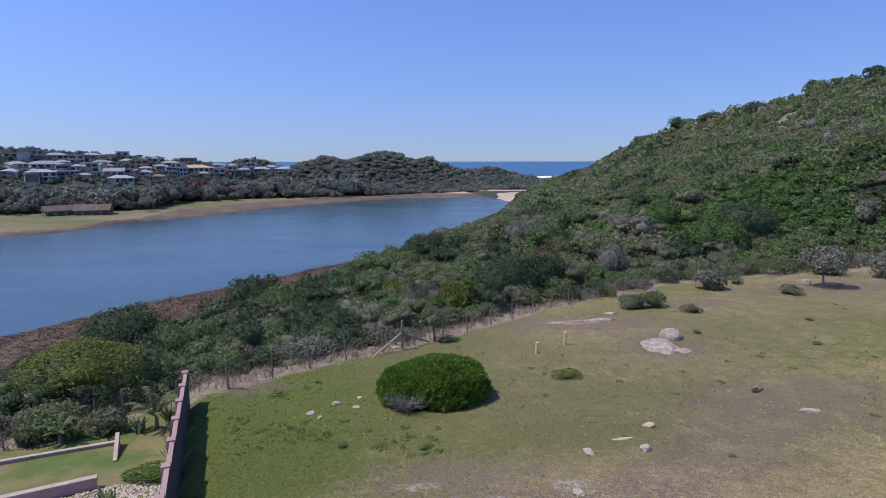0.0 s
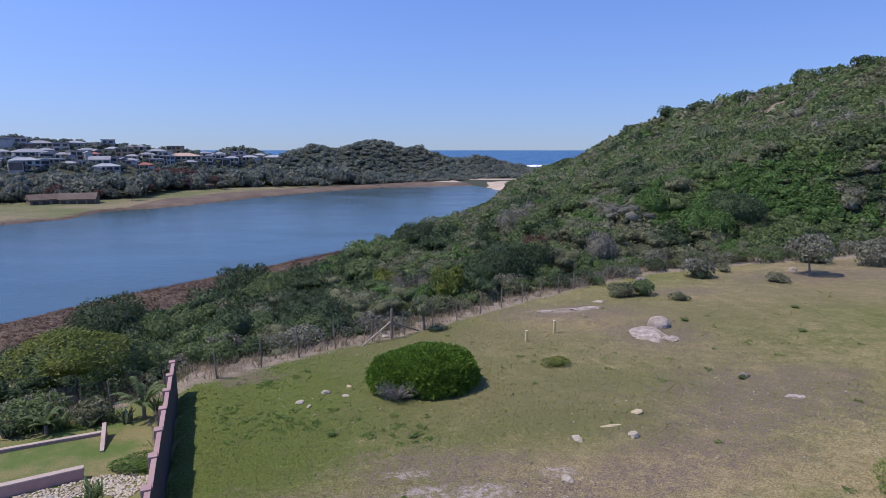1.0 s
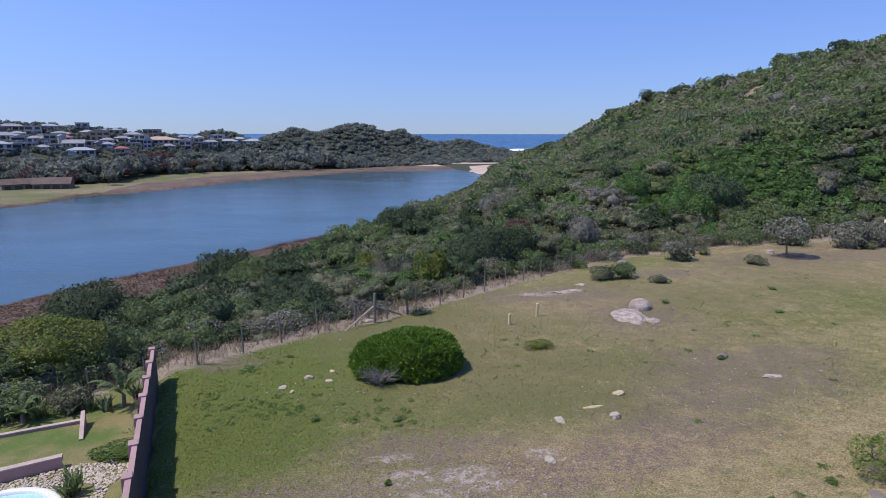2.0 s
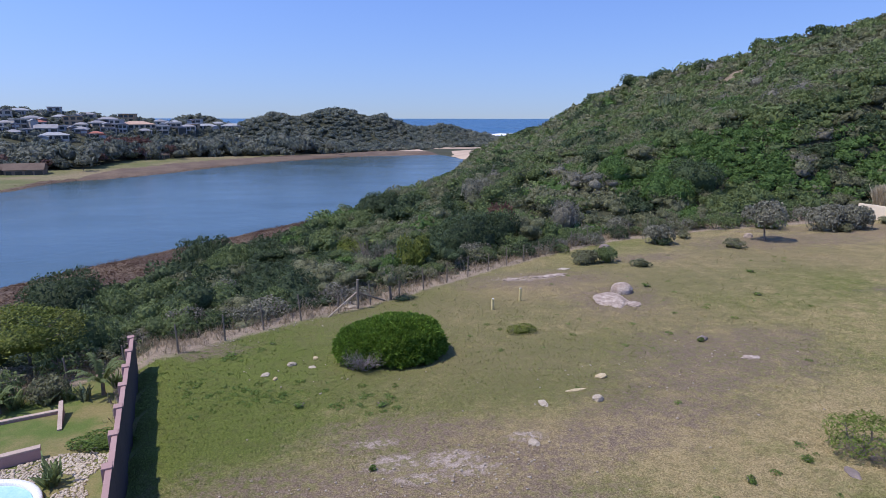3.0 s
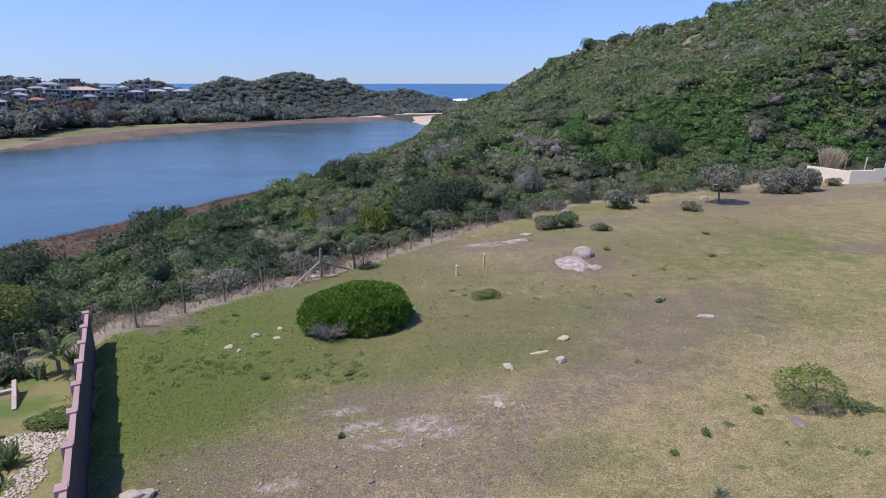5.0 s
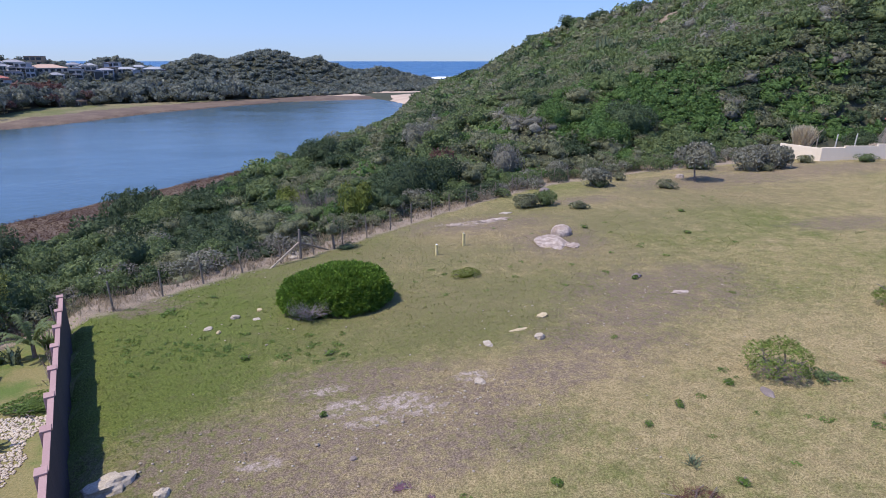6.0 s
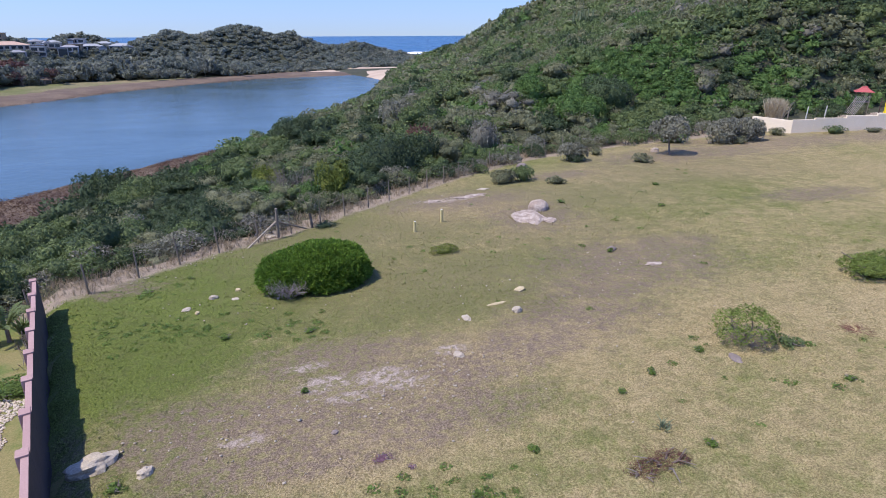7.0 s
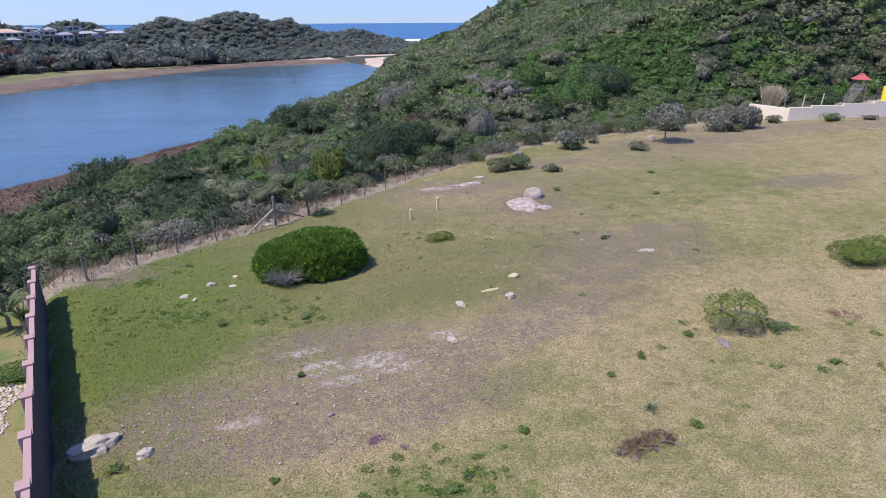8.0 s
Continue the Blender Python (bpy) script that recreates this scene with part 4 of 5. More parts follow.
M_DEADGREY = two_tone("bleached twigs", (0.33, 0.28, 0.27), (0.42, 0.37, 0.35), 4, 60)
M_DEADRED = two_tone("red-brown twigs", (0.16, 0.072, 0.056), (0.22, 0.105, 0.082), 4, 60)
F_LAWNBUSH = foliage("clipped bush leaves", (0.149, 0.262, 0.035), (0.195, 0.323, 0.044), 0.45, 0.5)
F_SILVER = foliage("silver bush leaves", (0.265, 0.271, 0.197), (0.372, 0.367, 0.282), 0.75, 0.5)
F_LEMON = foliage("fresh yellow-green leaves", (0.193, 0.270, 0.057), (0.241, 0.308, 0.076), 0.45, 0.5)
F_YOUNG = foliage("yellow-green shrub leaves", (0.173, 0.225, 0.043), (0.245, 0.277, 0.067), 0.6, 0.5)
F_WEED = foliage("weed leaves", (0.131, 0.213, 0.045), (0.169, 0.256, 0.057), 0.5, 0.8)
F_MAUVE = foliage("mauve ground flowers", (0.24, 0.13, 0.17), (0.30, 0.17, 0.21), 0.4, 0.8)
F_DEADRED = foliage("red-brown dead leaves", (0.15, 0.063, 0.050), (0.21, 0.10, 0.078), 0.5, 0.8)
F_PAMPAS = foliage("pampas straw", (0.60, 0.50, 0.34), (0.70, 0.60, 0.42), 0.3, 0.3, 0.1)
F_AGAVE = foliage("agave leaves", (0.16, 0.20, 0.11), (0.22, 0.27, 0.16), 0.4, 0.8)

# the big rounded bush on the lawn, with its withered corner
def round_bush(x, y):
    """A dense bush of two merged domes, covered in short upright sprigs."""
    r = np.random.default_rng(5)
    domes = [(np.array([0.42, 0.05, 0.55]), np.array([1.98, 1.62, 1.16])), (np.array([-1.00, -0.05, 0.42]), np.array([1.26, 1.40, 0.98]))]
    ob = holder("round_bush", pose(x, y, height(x, y)), "large rounded dense green bush on the lawn", "bush")

    def bumps(d, k):
        return 1 + 0.045 * np.sin(5.0 * d[:, 0] + 2 * np.sin(4 * d[:, 1]) + k) * np.sin(6.0 * d[:, 2] + 3.0 * d[:, 1]) + 0.03 * np.sin(11 * d[:, 0] + 9 * d[:, 1] + 2 * k) * np.sin(13 * d[:, 2] - 8 * d[:, 1])

    P, N, cores = [], [], []
    for k, (c, size) in enumerate(domes):
        d = r.normal(size=(6500, 3))
        d /= np.linalg.norm(d, axis=1)[:, None]
        p = c + d * size * (bumps(d, k) + r.normal(scale=0.035, size=len(d)))[:, None]
        o, osize = domes[1 - k]
        e = (p - o) / osize
        ok = (np.linalg.norm(e, axis=1) > 0.97) & (p[:, 2] > 0.2)
        P.append(p[ok])
        n = d / size
        N.append((n / np.linalg.norm(n, axis=1)[:, None])[ok])
        bv, bq = ball_quads(12)
        v = c + bv * size * (0.90 * bumps(bv, k))[:, None]
        v[:, 2] = np.maximum(v[:, 2], -0.05)
        cores.append((v, bq))
    P, N = np.concatenate(P), np.concatenate(N)
    quads = []
    for j in range(5):
        way = N * 0.5 + np.array([0, 0, 0.3]) + r.normal(scale=0.6, size=N.shape)
        way /= np.linalg.norm(way, axis=1)[:, None]
        side = np.cross(way, r.normal(size=N.shape))
        side /= np.linalg.norm(side, axis=1)[:, None]
        ln, wd = r.uniform(0.12, 0.24, (len(P), 1)), r.uniform(0.022, 0.045, (len(P), 1))
        quads.append(np.stack([P, P + way * ln * 0.5 + side * wd, P + way * ln, P + way * ln * 0.5 - side * wd], 1))
    q = np.concatenate(quads)
    mesh_part("foliage", fast_mesh("foliage", q.reshape(-1, 3), np.arange(len(q) * 4).reshape(-1, 4)), F_LAWNBUSH, ob)
    v = np.concatenate([a for a, _ in cores])
    mesh_part("inner_growth", fast_mesh("inner_growth", v, np.concatenate([cores[0][1], cores[1][1] + len(cores[0][0])])), F_LAWNBUSH, ob, "shaded inner twigs and leaves")
    part("stem", stems(0.06, 0.8, 7, 3, 1.0), M_TWIG, ob)


round_bush(-0.5, 24.25)
dead_branches(-1.5, 22.95, 0.8, 1.0, M_DEADGREY, "bleached dead twigs at the foot of the round bush", 110, 4, thick=0.008)
# small ones on the lawn
shrub(5.9, 26.5, 0.78, 0.38, F_YOUNG, "low bright green cushion shrub in the lawn", 1300, 0.055, 11, 5, "cushion_shrub", 0.55, slim=0.35)
shrub(13.3, 14.35, 1.05, 1.15, F_LEMON, "loose yellow-green shrub with woody stems", 2000, 0.058, 15, 6, slim=0.32, core=False)
dead_branches(13.3, 14.1, 0.7, 0.6, M_TWIG, "bare woody stems inside a loose shrub", 24, 8, "woody_stems")
shrub(22.1, 17.6, 1.75, 1.05, F_LEMON, "spreading bright green shrub in dry grass", 4200, 0.07, 15, 7, ry=1.1, slim=0.35, flat=0.7)
shrub(14.5, 13.7, 0.45, 0.3, F_MID, "low dark green shrublet beside a loose shrub", 300, 0.05, 5, 8)
# along the fence
shrub(14.1, 41.1, 1.1, 1.1, F_OLIVE, "olive green bush before the fence", 1700, 0.09, 13, 11, ry=0.9)
shrub(15.4, 41.3, 1.0, 1.2, F_MID, "dark green bush before the fence", 800, 0.08, 8, 12)
shrub(17.4, 39.3, 0.75, 0.65, F_OLIVE, "small olive shrub in the grass", 500, 0.07, 6, 13)
shrub(22.4, 47.4, 1.3, 1.7, F_SILVER, "grey-green bush beside the fence", 1500, 0.11, 12, 14)
shrub(22.4, 46.7, 0.8, 0.8, F_DARK, "dark low bush at the foot of a grey bush", 600, 0.07, 6, 15)
shrub(25.6, 49.6, 0.85, 0.75, F_OLIVE, "small olive shrub beside the fence", 500, 0.07, 6, 16)
shrub(27.3, 44.2, 1.0, 0.85, F_OLIVE, "dense small olive shrub in the grass", 700, 0.07, 7, 17)
tree(31.5, 46.7, 3.6, 1.6, F_SILVER, "small leaning tree with silvery leaves near the fence", 3, (-0.15, 0.0), 1500, 0.13)
shrub(35.6, 52.6, 1.7, 1.3, F_MID, "rounded green bush near the fence", 1300, 0.09, 9, 18)
shrub(39.9, 50.2, 2.0, 2.5, F_SILVER, "broad silvery-leaved bush near the cream wall", 2600, 0.13, 16, 19)
shrub(42.5, 50.3, 1.7, 2.3, F_SILVER, "broad silvery-leaved bush near the cream wall", 2200, 0.13, 14, 20)
shrub(40.6, 48.9, 0.9, 0.8, F_OLIVE, "low olive shrub under silvery bushes", 500, 0.07, 6, 21)
shrub(47.4, 52.0, 0.9, 0.9, F_OLIVE, "small olive shrub against the cream wall", 500, 0.08, 6, 22)
shrub(53.0, 50.2, 1.5, 0.9, F_MID, "low green shrub before the cream wall", 900, 0.08, 8, 23, ry=0.8)
shrub(56.6, 49.2, 1.1, 0.55, F_OLIVE, "low olive shrub before the cream wall", 500, 0.08, 6, 24, ry=0.7)
tree(-0.5, 33.7, 2.3, 0.95, F_OLIVE, "small crooked young tree by the fence", 5, (-0.1, 0.0), 420, 0.06)
shrub(0.2, 33.6, 0.7, 0.3, F_DARK, "low dark shrublet beneath a young tree", 300, 0.06, 5, 25)
dead_branches(-1.9, 43.6, 1.5, 2.9, M_TWIG, "bare grey bush standing above the thicket", 90, 9, "bare_bush", 0.016)

# ---- weeds ----
for k, (x, y, r, h) in enumerate([(-3.7, 19.8, 0.4, 0.28), (-0.7, 19.4, 0.45, 0.2), (-7.7, 25.6, 0.5, 0.15), (-6.1, 26.8, 0.3, 0.15), (11.5, 14.1, 0.32, 0.22), (9.35, 13.3, 0.3, 0.25),
                                  (8.95, 9.95, 0.28, 0.2), (4.7, 10.9, 0.25, 0.15), (2.5, 9.4, 0.4, 0.2), (2.9, 9.7, 0.3, 0.15), (-0.85, 15.3, 0.22, 0.2), (20.5, 30.5, 0.45, 0.25),
                                  (15.3, 33.6, 0.5, 0.35), (-1.4, 10.8, 0.2, 0.12), (14.6, 11.5, 0.3, 0.16), (8.0, 12.6, 0.25, 0.14), (-5.2, 12.2, 0.5, 0.2), (23.5, 36, 0.5, 0.25), (13.6, 23.9, 0.3, 0.3)]):
    shrub(x, y, r * 0.62, h * 0.75, F_WEED, "leafy dark green weed in the lawn", 150, 0.035, 6, 40 + k, "weed", category="weed", group="weeds in the lawn", slim=0.4)
tuft(8.2, 10.8, 0.26, 0.2, F_AGAVE, "small pale spiky rosette plant in the grass", 26, 0.014, 0.05, 3, "rosette_plant", "succulent")
shrub(7.5, 9.65, 0.85, 0.22, F_DEADRED, "flattened red-brown dead shrub lying on the grass", 1500, 0.04, 6, 71, "fallen_shrub", 0.42, "dead shrub", core=False, slim=0.25)
shrub(6.8, 9.45, 0.45, 0.10, F_DEADRED, "small red-brown dead spray lying on the grass", 300, 0.035, 4, 72, "fallen_shrub", 0.35, "dead shrub", core=False, slim=0.25)
dead_branches(7.3, 9.6, 0.8, 0.16, M_DEADRED, "red-brown dead branches lying in dry grass", 12, 73, "fallen_branches", 0.004)
dead_branches(17.3, 13.8, 0.5, 0.12, M_DEADRED, "small dry brown clump in the grass", 20, 13, "dry_clump", 0.008)
shrub(1.05, 11.6, 0.28, 0.05, F_MAUVE, "flat patch of mauve ground flowers", 260, 0.02, 7, 30, "flower_patch", category="flowers")
shrub(1.7, 11.1, 0.14, 0.04, F_MAUVE, "small patch of mauve ground flowers", 90, 0.02, 5, 31, "flower_patch", category="flowers")



def clover():
    """Low leafy patches in the greener turf."""
    r = np.random.default_rng(77)
    x, y = [], []
    for cx, cy, sx, sy, n in ((-5.5, 21.2, 1.5, 0.7, 60), (-8.3, 22.5, 0.9, 0.9, 14), (-1.2, 20.0, 0.7, 0.5, 22), (2.2, 9.6, 1.2, 0.6, 40), (-7.5, 25.6, 0.9, 0.5, 20), (15, 12, 3, 1.5, 25), (20, 30, 6, 5, 40), (8, 27, 5, 3, 30)):
        x.append(cx + r.normal(size=n) * sx)
        y.append(cy + r.normal(size=n) * sy)
    x, y = np.concatenate(x), np.concatenate(y)
    ok = x > wall_x(y) + 0.7
    x, y = x[ok], y[ok]
    temps = [leaf_clump(40, 0.22, 5, 900 + k, flat=0.5, core=False) for k in range(5)]
    scatter("lawn_clover", temps, x, y, r.uniform(0.08, 0.24, len(x)), r.uniform(0.3, 0.6, len(x)), F_WEED, "low leafy clover patches in the turf", "clover", 0.02)


clover()

# ---- neighbour's plants ----
for k, (x, y, s) in enumerate([(-15.2, 22.4, 0.9), (-14.2, 22.6, 0.75), (-13.5, 23.0, 0.7), (-12.8, 22.9, 0.8), (-12.2, 24.2, 0.7), (-17.0, 21.9, 1.0), (-10.55, 16.55, 0.9)]):
    tuft(x, y, s * 0.5, s * 0.75, F_AGAVE if k % 2 else F_MID, "spiky rosette succulent in the garden bed", 34, 0.045, 0.1, 80 + k, "rosette_plant", "succulent", "garden rosettes")


def palm(x, y, h, seed, label):
    ob = holder("palm", pose(x, y, height(x, y)), label, "palm")
    r = random.Random(seed)
    part("trunk", rod((0, 0, -0.1), (0.02, 0, h * 0.35), 0.09, 0.07), M_TWIG, ob)
    for k in range(13):
        a, reach, rise = 2 * math.pi * k / 13 + r.uniform(-0.2, 0.2), h * r.uniform(0.55, 0.8), h * r.uniform(0.25, 0.75)
        V, Q = [], []
        for i in range(29):
            f = i / 28
            c = np.array([reach * f * math.cos(a), reach * f * math.sin(a), h * 0.35 + rise * math.sin(f * 2.1)])
            long = (1.0 if i % 2 else 0.15) * h * 0.13 * math.sin(0.3 + f * 2.6) + 0.008
            for s in (-1, 0, 1):
                V.append(c + np.array([-math.sin(a) * s, math.cos(a) * s, -0.4 * abs(s)]) * long)
            if i:
                b = 3 * i
                Q += [(b - 3, b - 2, b + 1, b), (b - 2, b - 1, b + 2, b + 1)]
        mesh_part("frond", fast_mesh("frond", np.array(V), np.array(Q)), F_MID, ob)


palm(-12.3, 23.3, 1.6, 1, "small feathery garden palm beside the wall")
palm(-15.6, 22.0, 1.1, 2, "small feathery garden palm in the bed")
shrub(-10.35, 18.9, 1.25, 0.4, F_WEED, "bright green ground cover beside the wall", 1700, 0.07, 12, 33, "ground_cover", 0.8)
shrub(-10.5, 15.3, 0.65, 0.12, F_WEED, "low green ground cover by the pool", 400, 0.06, 7, 34, "ground_cover")
shrub(-14.4, 23.0, 0.9, 1.1, F_OLIVE, "bushy garden shrub in the bed", 700, 0.08, 8, 35)
shrub(-16.6, 22.6, 1.3, 1.4, F_MID, "bushy green garden shrub in the bed", 900, 0.09, 8, 36)
dead_branches(-10.8, 20.9, 0.45, 0.9, M_TWIG, "bare forked succulent against the wall", 7, 21, "bare_plant", 0.02)
dead_branches(-11.2, 22.2, 0.45, 0.9, M_TWIG, "bare forked succulent against the wall", 7, 22, "bare_plant", 0.02)
# flat-topped tree beyond the neighbour's fence

# ---- stones ----


def stone(x, y, rx, ry, h, mat, label, seed=0, turn=0.0, name="stone", rough=0.16, category="stone", group=""):
    bm = bmesh.new()
    bmesh.ops.create_icosphere(bm, subdivisions=3, radius=1)
    off = Vector((seed * 3.7, seed * 1.9, 0))
    for v in bm.verts:
        k = 1 + rough * (noise.noise(v.co * 1.6 + off) * 1.6 + noise.noise(v.co * 4.5 + off) * 0.6)
        v.co *= k
        v.co.z = math.copysign(abs(v.co.z) ** 0.75, v.co.z)
    bmesh.ops.transform(bm, matrix=Matrix.Diagonal((rx, ry, h, 1)), verts=bm.verts)
    me = bpy.data.meshes.new(name)
    bm.to_mesh(me)
    bm.free()
    ob = mesh_part(name, me, mat)
    ob.matrix_basis = pose(x, y, height(x, y) + 0.1 * h, 0, 0, turn)
    return tagged(ob, label, category, group)


for k, (x, y, rx, ry, h, c) in enumerate([(-4.67, 23.9, 0.32, 0.24, 0.22, 0), (-5.6, 23.0, 0.3, 0.26, 0.12, 0), (-5.1, 22.5, 0.22, 0.15, 0.12, 1), (-3.75, 24.5, 0.25, 0.18, 0.12, 1),
                                          (-3.75, 23.5, 0.28, 0.2, 0.06, 0), (7.86, 20.75, 0.30, 0.22, 0.14, 1), (7.05, 18.75, 0.24, 0.24, 0.2, 0), (5.06, 18.75, 0.33, 0.2, 0.06, 0),
                                          (6.5, 19.65, 0.5, 0.12, 0.05, 1), (13.8, 24.15, 0.28, 0.22, 0.2, 2), (-4.63, 12.6, 0.26, 0.2, 0.16, 0), (12.3, 13.4, 0.36, 0.22, 0.06, 2), (4.1, 16.1, 0.24, 0.2, 0.1, 0),
                                          (-0.05, 13.0, 0.12, 0.1, 0.08, 2)]):
    stone(x, y, rx * (0.62 if k < 5 else 0.8), ry * (0.62 if k < 5 else 0.8), h * (0.6 if k < 5 else 0.85), (M_STONE, M_YSTONE, M_GREYSTONE)[c], ("pale limestone rock lying in the lawn", "yellowish limestone rock lying in the lawn", "brown-grey stone lying in the lawn")[c], k + 1, 40 * k if k != 8 else 12, rough=0.22, group="loose stones in the lawn")
stone(-2.8, 32.5, 0.42, 0.28, 0.12, M_STONE, "pale flat stone at the foot of the braced post", 31, 20, "rock_slab", 0.2, "rock")
stone(-6.02, 13.15, 0.56, 0.36, 0.24, M_STONE, "large pale flat-sided limestone rock beside the wall", 21, 35, "rock", 0.3, "rock")
stone(13.35, 32.7, 0.66, 0.62, 0.55, M_SLAB, "smooth rounded pinkish-grey boulder on a rock slab", 22, 10, "boulder", 0.05, "boulder")
stone(12.15, 30.95, 0.95, 1.25, 0.17, M_SLAB, "flat exposed pinkish rock slab in the turf", 23, -12, "rock_slab", 0.3, "rock")
stone(13.0, 30.0, 0.42, 0.36, 0.10, M_SLAB, "small flat pinkish rock slab in the turf", 24, 60, "rock_slab", 0.35, "rock")
stone(14.6, 21.7, 0.38, 0.2, 0.06, M_SLAB, "flat pale rock slab in bare earth", 25, 0, "rock_slab", 0.3, "rock")
stone(10.3, 37.6, 1.1, 0.32, 0.07, M_SLAB, "long flat pale rock slab in bare earth", 26, 12, "rock_slab", 0.55, "rock")
stone(7.5, 37.1, 0.5, 0.22, 0.06, M_SLAB, "flat pale rock slab in bare earth", 27, 5, "rock_slab", 0.5, "rock")
stone(11.8, 39.6, 0.45, 0.25, 0.08, M_STONE, "flat pale stone near the fence", 28, 5, "rock_slab", 0.3, "rock")
stone(17.0, 45.8, 0.5, 0.4, 0.4, M_GREYSTONE, "rounded pale boulder near the fence", 29, 5, "boulder", 0.1, "boulder")
stone(31.2, 48.6, 0.45, 0.3, 0.3, M_SLAB, "pale stone at the foot of a small tree", 30, 5, "boulder", 0.2, "boulder")
stone(-2.9, 33.3, 0.5, 0.35, 0.12, M_STONE, "flat white stone slab beside the strainer post", 32, 20, "rock_slab", 0.1, "rock")


def make_pebbly_rubble():
    r = np.random.default_rng(12)
    bv, bq = ball_quads(1)
    V, Q = [], []
    for cx, cy, n, s in ((1.0, 14.8, 130, 1.3), (-3.6, 14.0, 40, 1.3), (4.0, 16.0, 40, 1.0), (13, 22.0, 40, 2.5), (-9.5, 27.3, 60, 1.0), (-6.5, 29.5, 60, 1.2), (9, 37, 70, 2.2), (2, 13, 40, 4), (9, 20, 60, 5), (-4, 23, 30, 2.0)):
        for _ in range(n):
            x, y, k = cx + r.normal() * s, cy + r.normal() * s * 0.45, r.uniform(0.012, 0.05)
            Q.append(bq + sum(map(len, V[-1:])) * 0 + len(V) * len(bv))
            V.append((bv * (1 + 0.3 * r.normal(size=(len(bv), 1)))) * np.array([k * 1.3, k, k * 0.7]) + np.array([x, y, height(x, y) + 0.015]))
    tagged(mesh_part("rubble", fast_mesh("rubble", np.concatenate(V), np.concatenate(Q)), M_STONE), "scattered small pale stones on worn ground", "rubble", kind="stuff")


make_pebbly_rubble()

# ---- yellow marker posts ----
for x, y, h in ((5.14, 30.5, 0.62), (7.0, 32.0, 0.76)):
    mk = holder("marker_post", pose(x, y, height(x, y)), "short yellow-painted marker post in the lawn", "marker post", "yellow marker posts")
    part("shaft", rod((0, 0, -0.2), (0.01, 0, h), 0.08, 0.08, 12), M_YELLOW, mk)
    part("top", rod((0.01, 0, h + 0.001), (0.01, 0, h + 0.02), 0.062, 0.045, 12), M_POOLRIM, mk, "pale weathered top")

# ---- cream wall, play tower and yard beyond ----


def make_cream_wall():
    wall = holder("cream_wall", pose(0, 0, 0), "cream plastered boundary wall stepping up the slope", "wall")
    pts = [(48.0, 56.6), (49.4, 52.3), (51.7, 51.85), (55.0, 51.2), (58.2, 50.55), (61.5, 49.9), (65, 49.2), (69, 48.4), (73, 47.6), (78, 46.6)]
    for k, (a, b) in enumerate(zip(pts, pts[1:])):
        a, b = Vector(a), Vector(b)
        z = plot_z(a.x, a.y) if k else plot_z(b.x, b.y)
        top = z + 1.32 + 0.09 * k
        w = (b - a).normalized()
        m = Matrix(((w.x, -w.y, 0, a.x), (w.y, w.x, 0, a.y), (0, 0, 1, 0), (0, 0, 0, 1)))
        part("panel", box((0, 0, z - 1.5), ((b - a).length - 0.003, 0.22, top), 0.02, m), M_BEIGE, wall)


make_cream_wall()
M_YARDPOST = two_tone("pale fence pole", (0.5, 0.48, 0.44), (0.58, 0.55, 0.5), 2, 30)


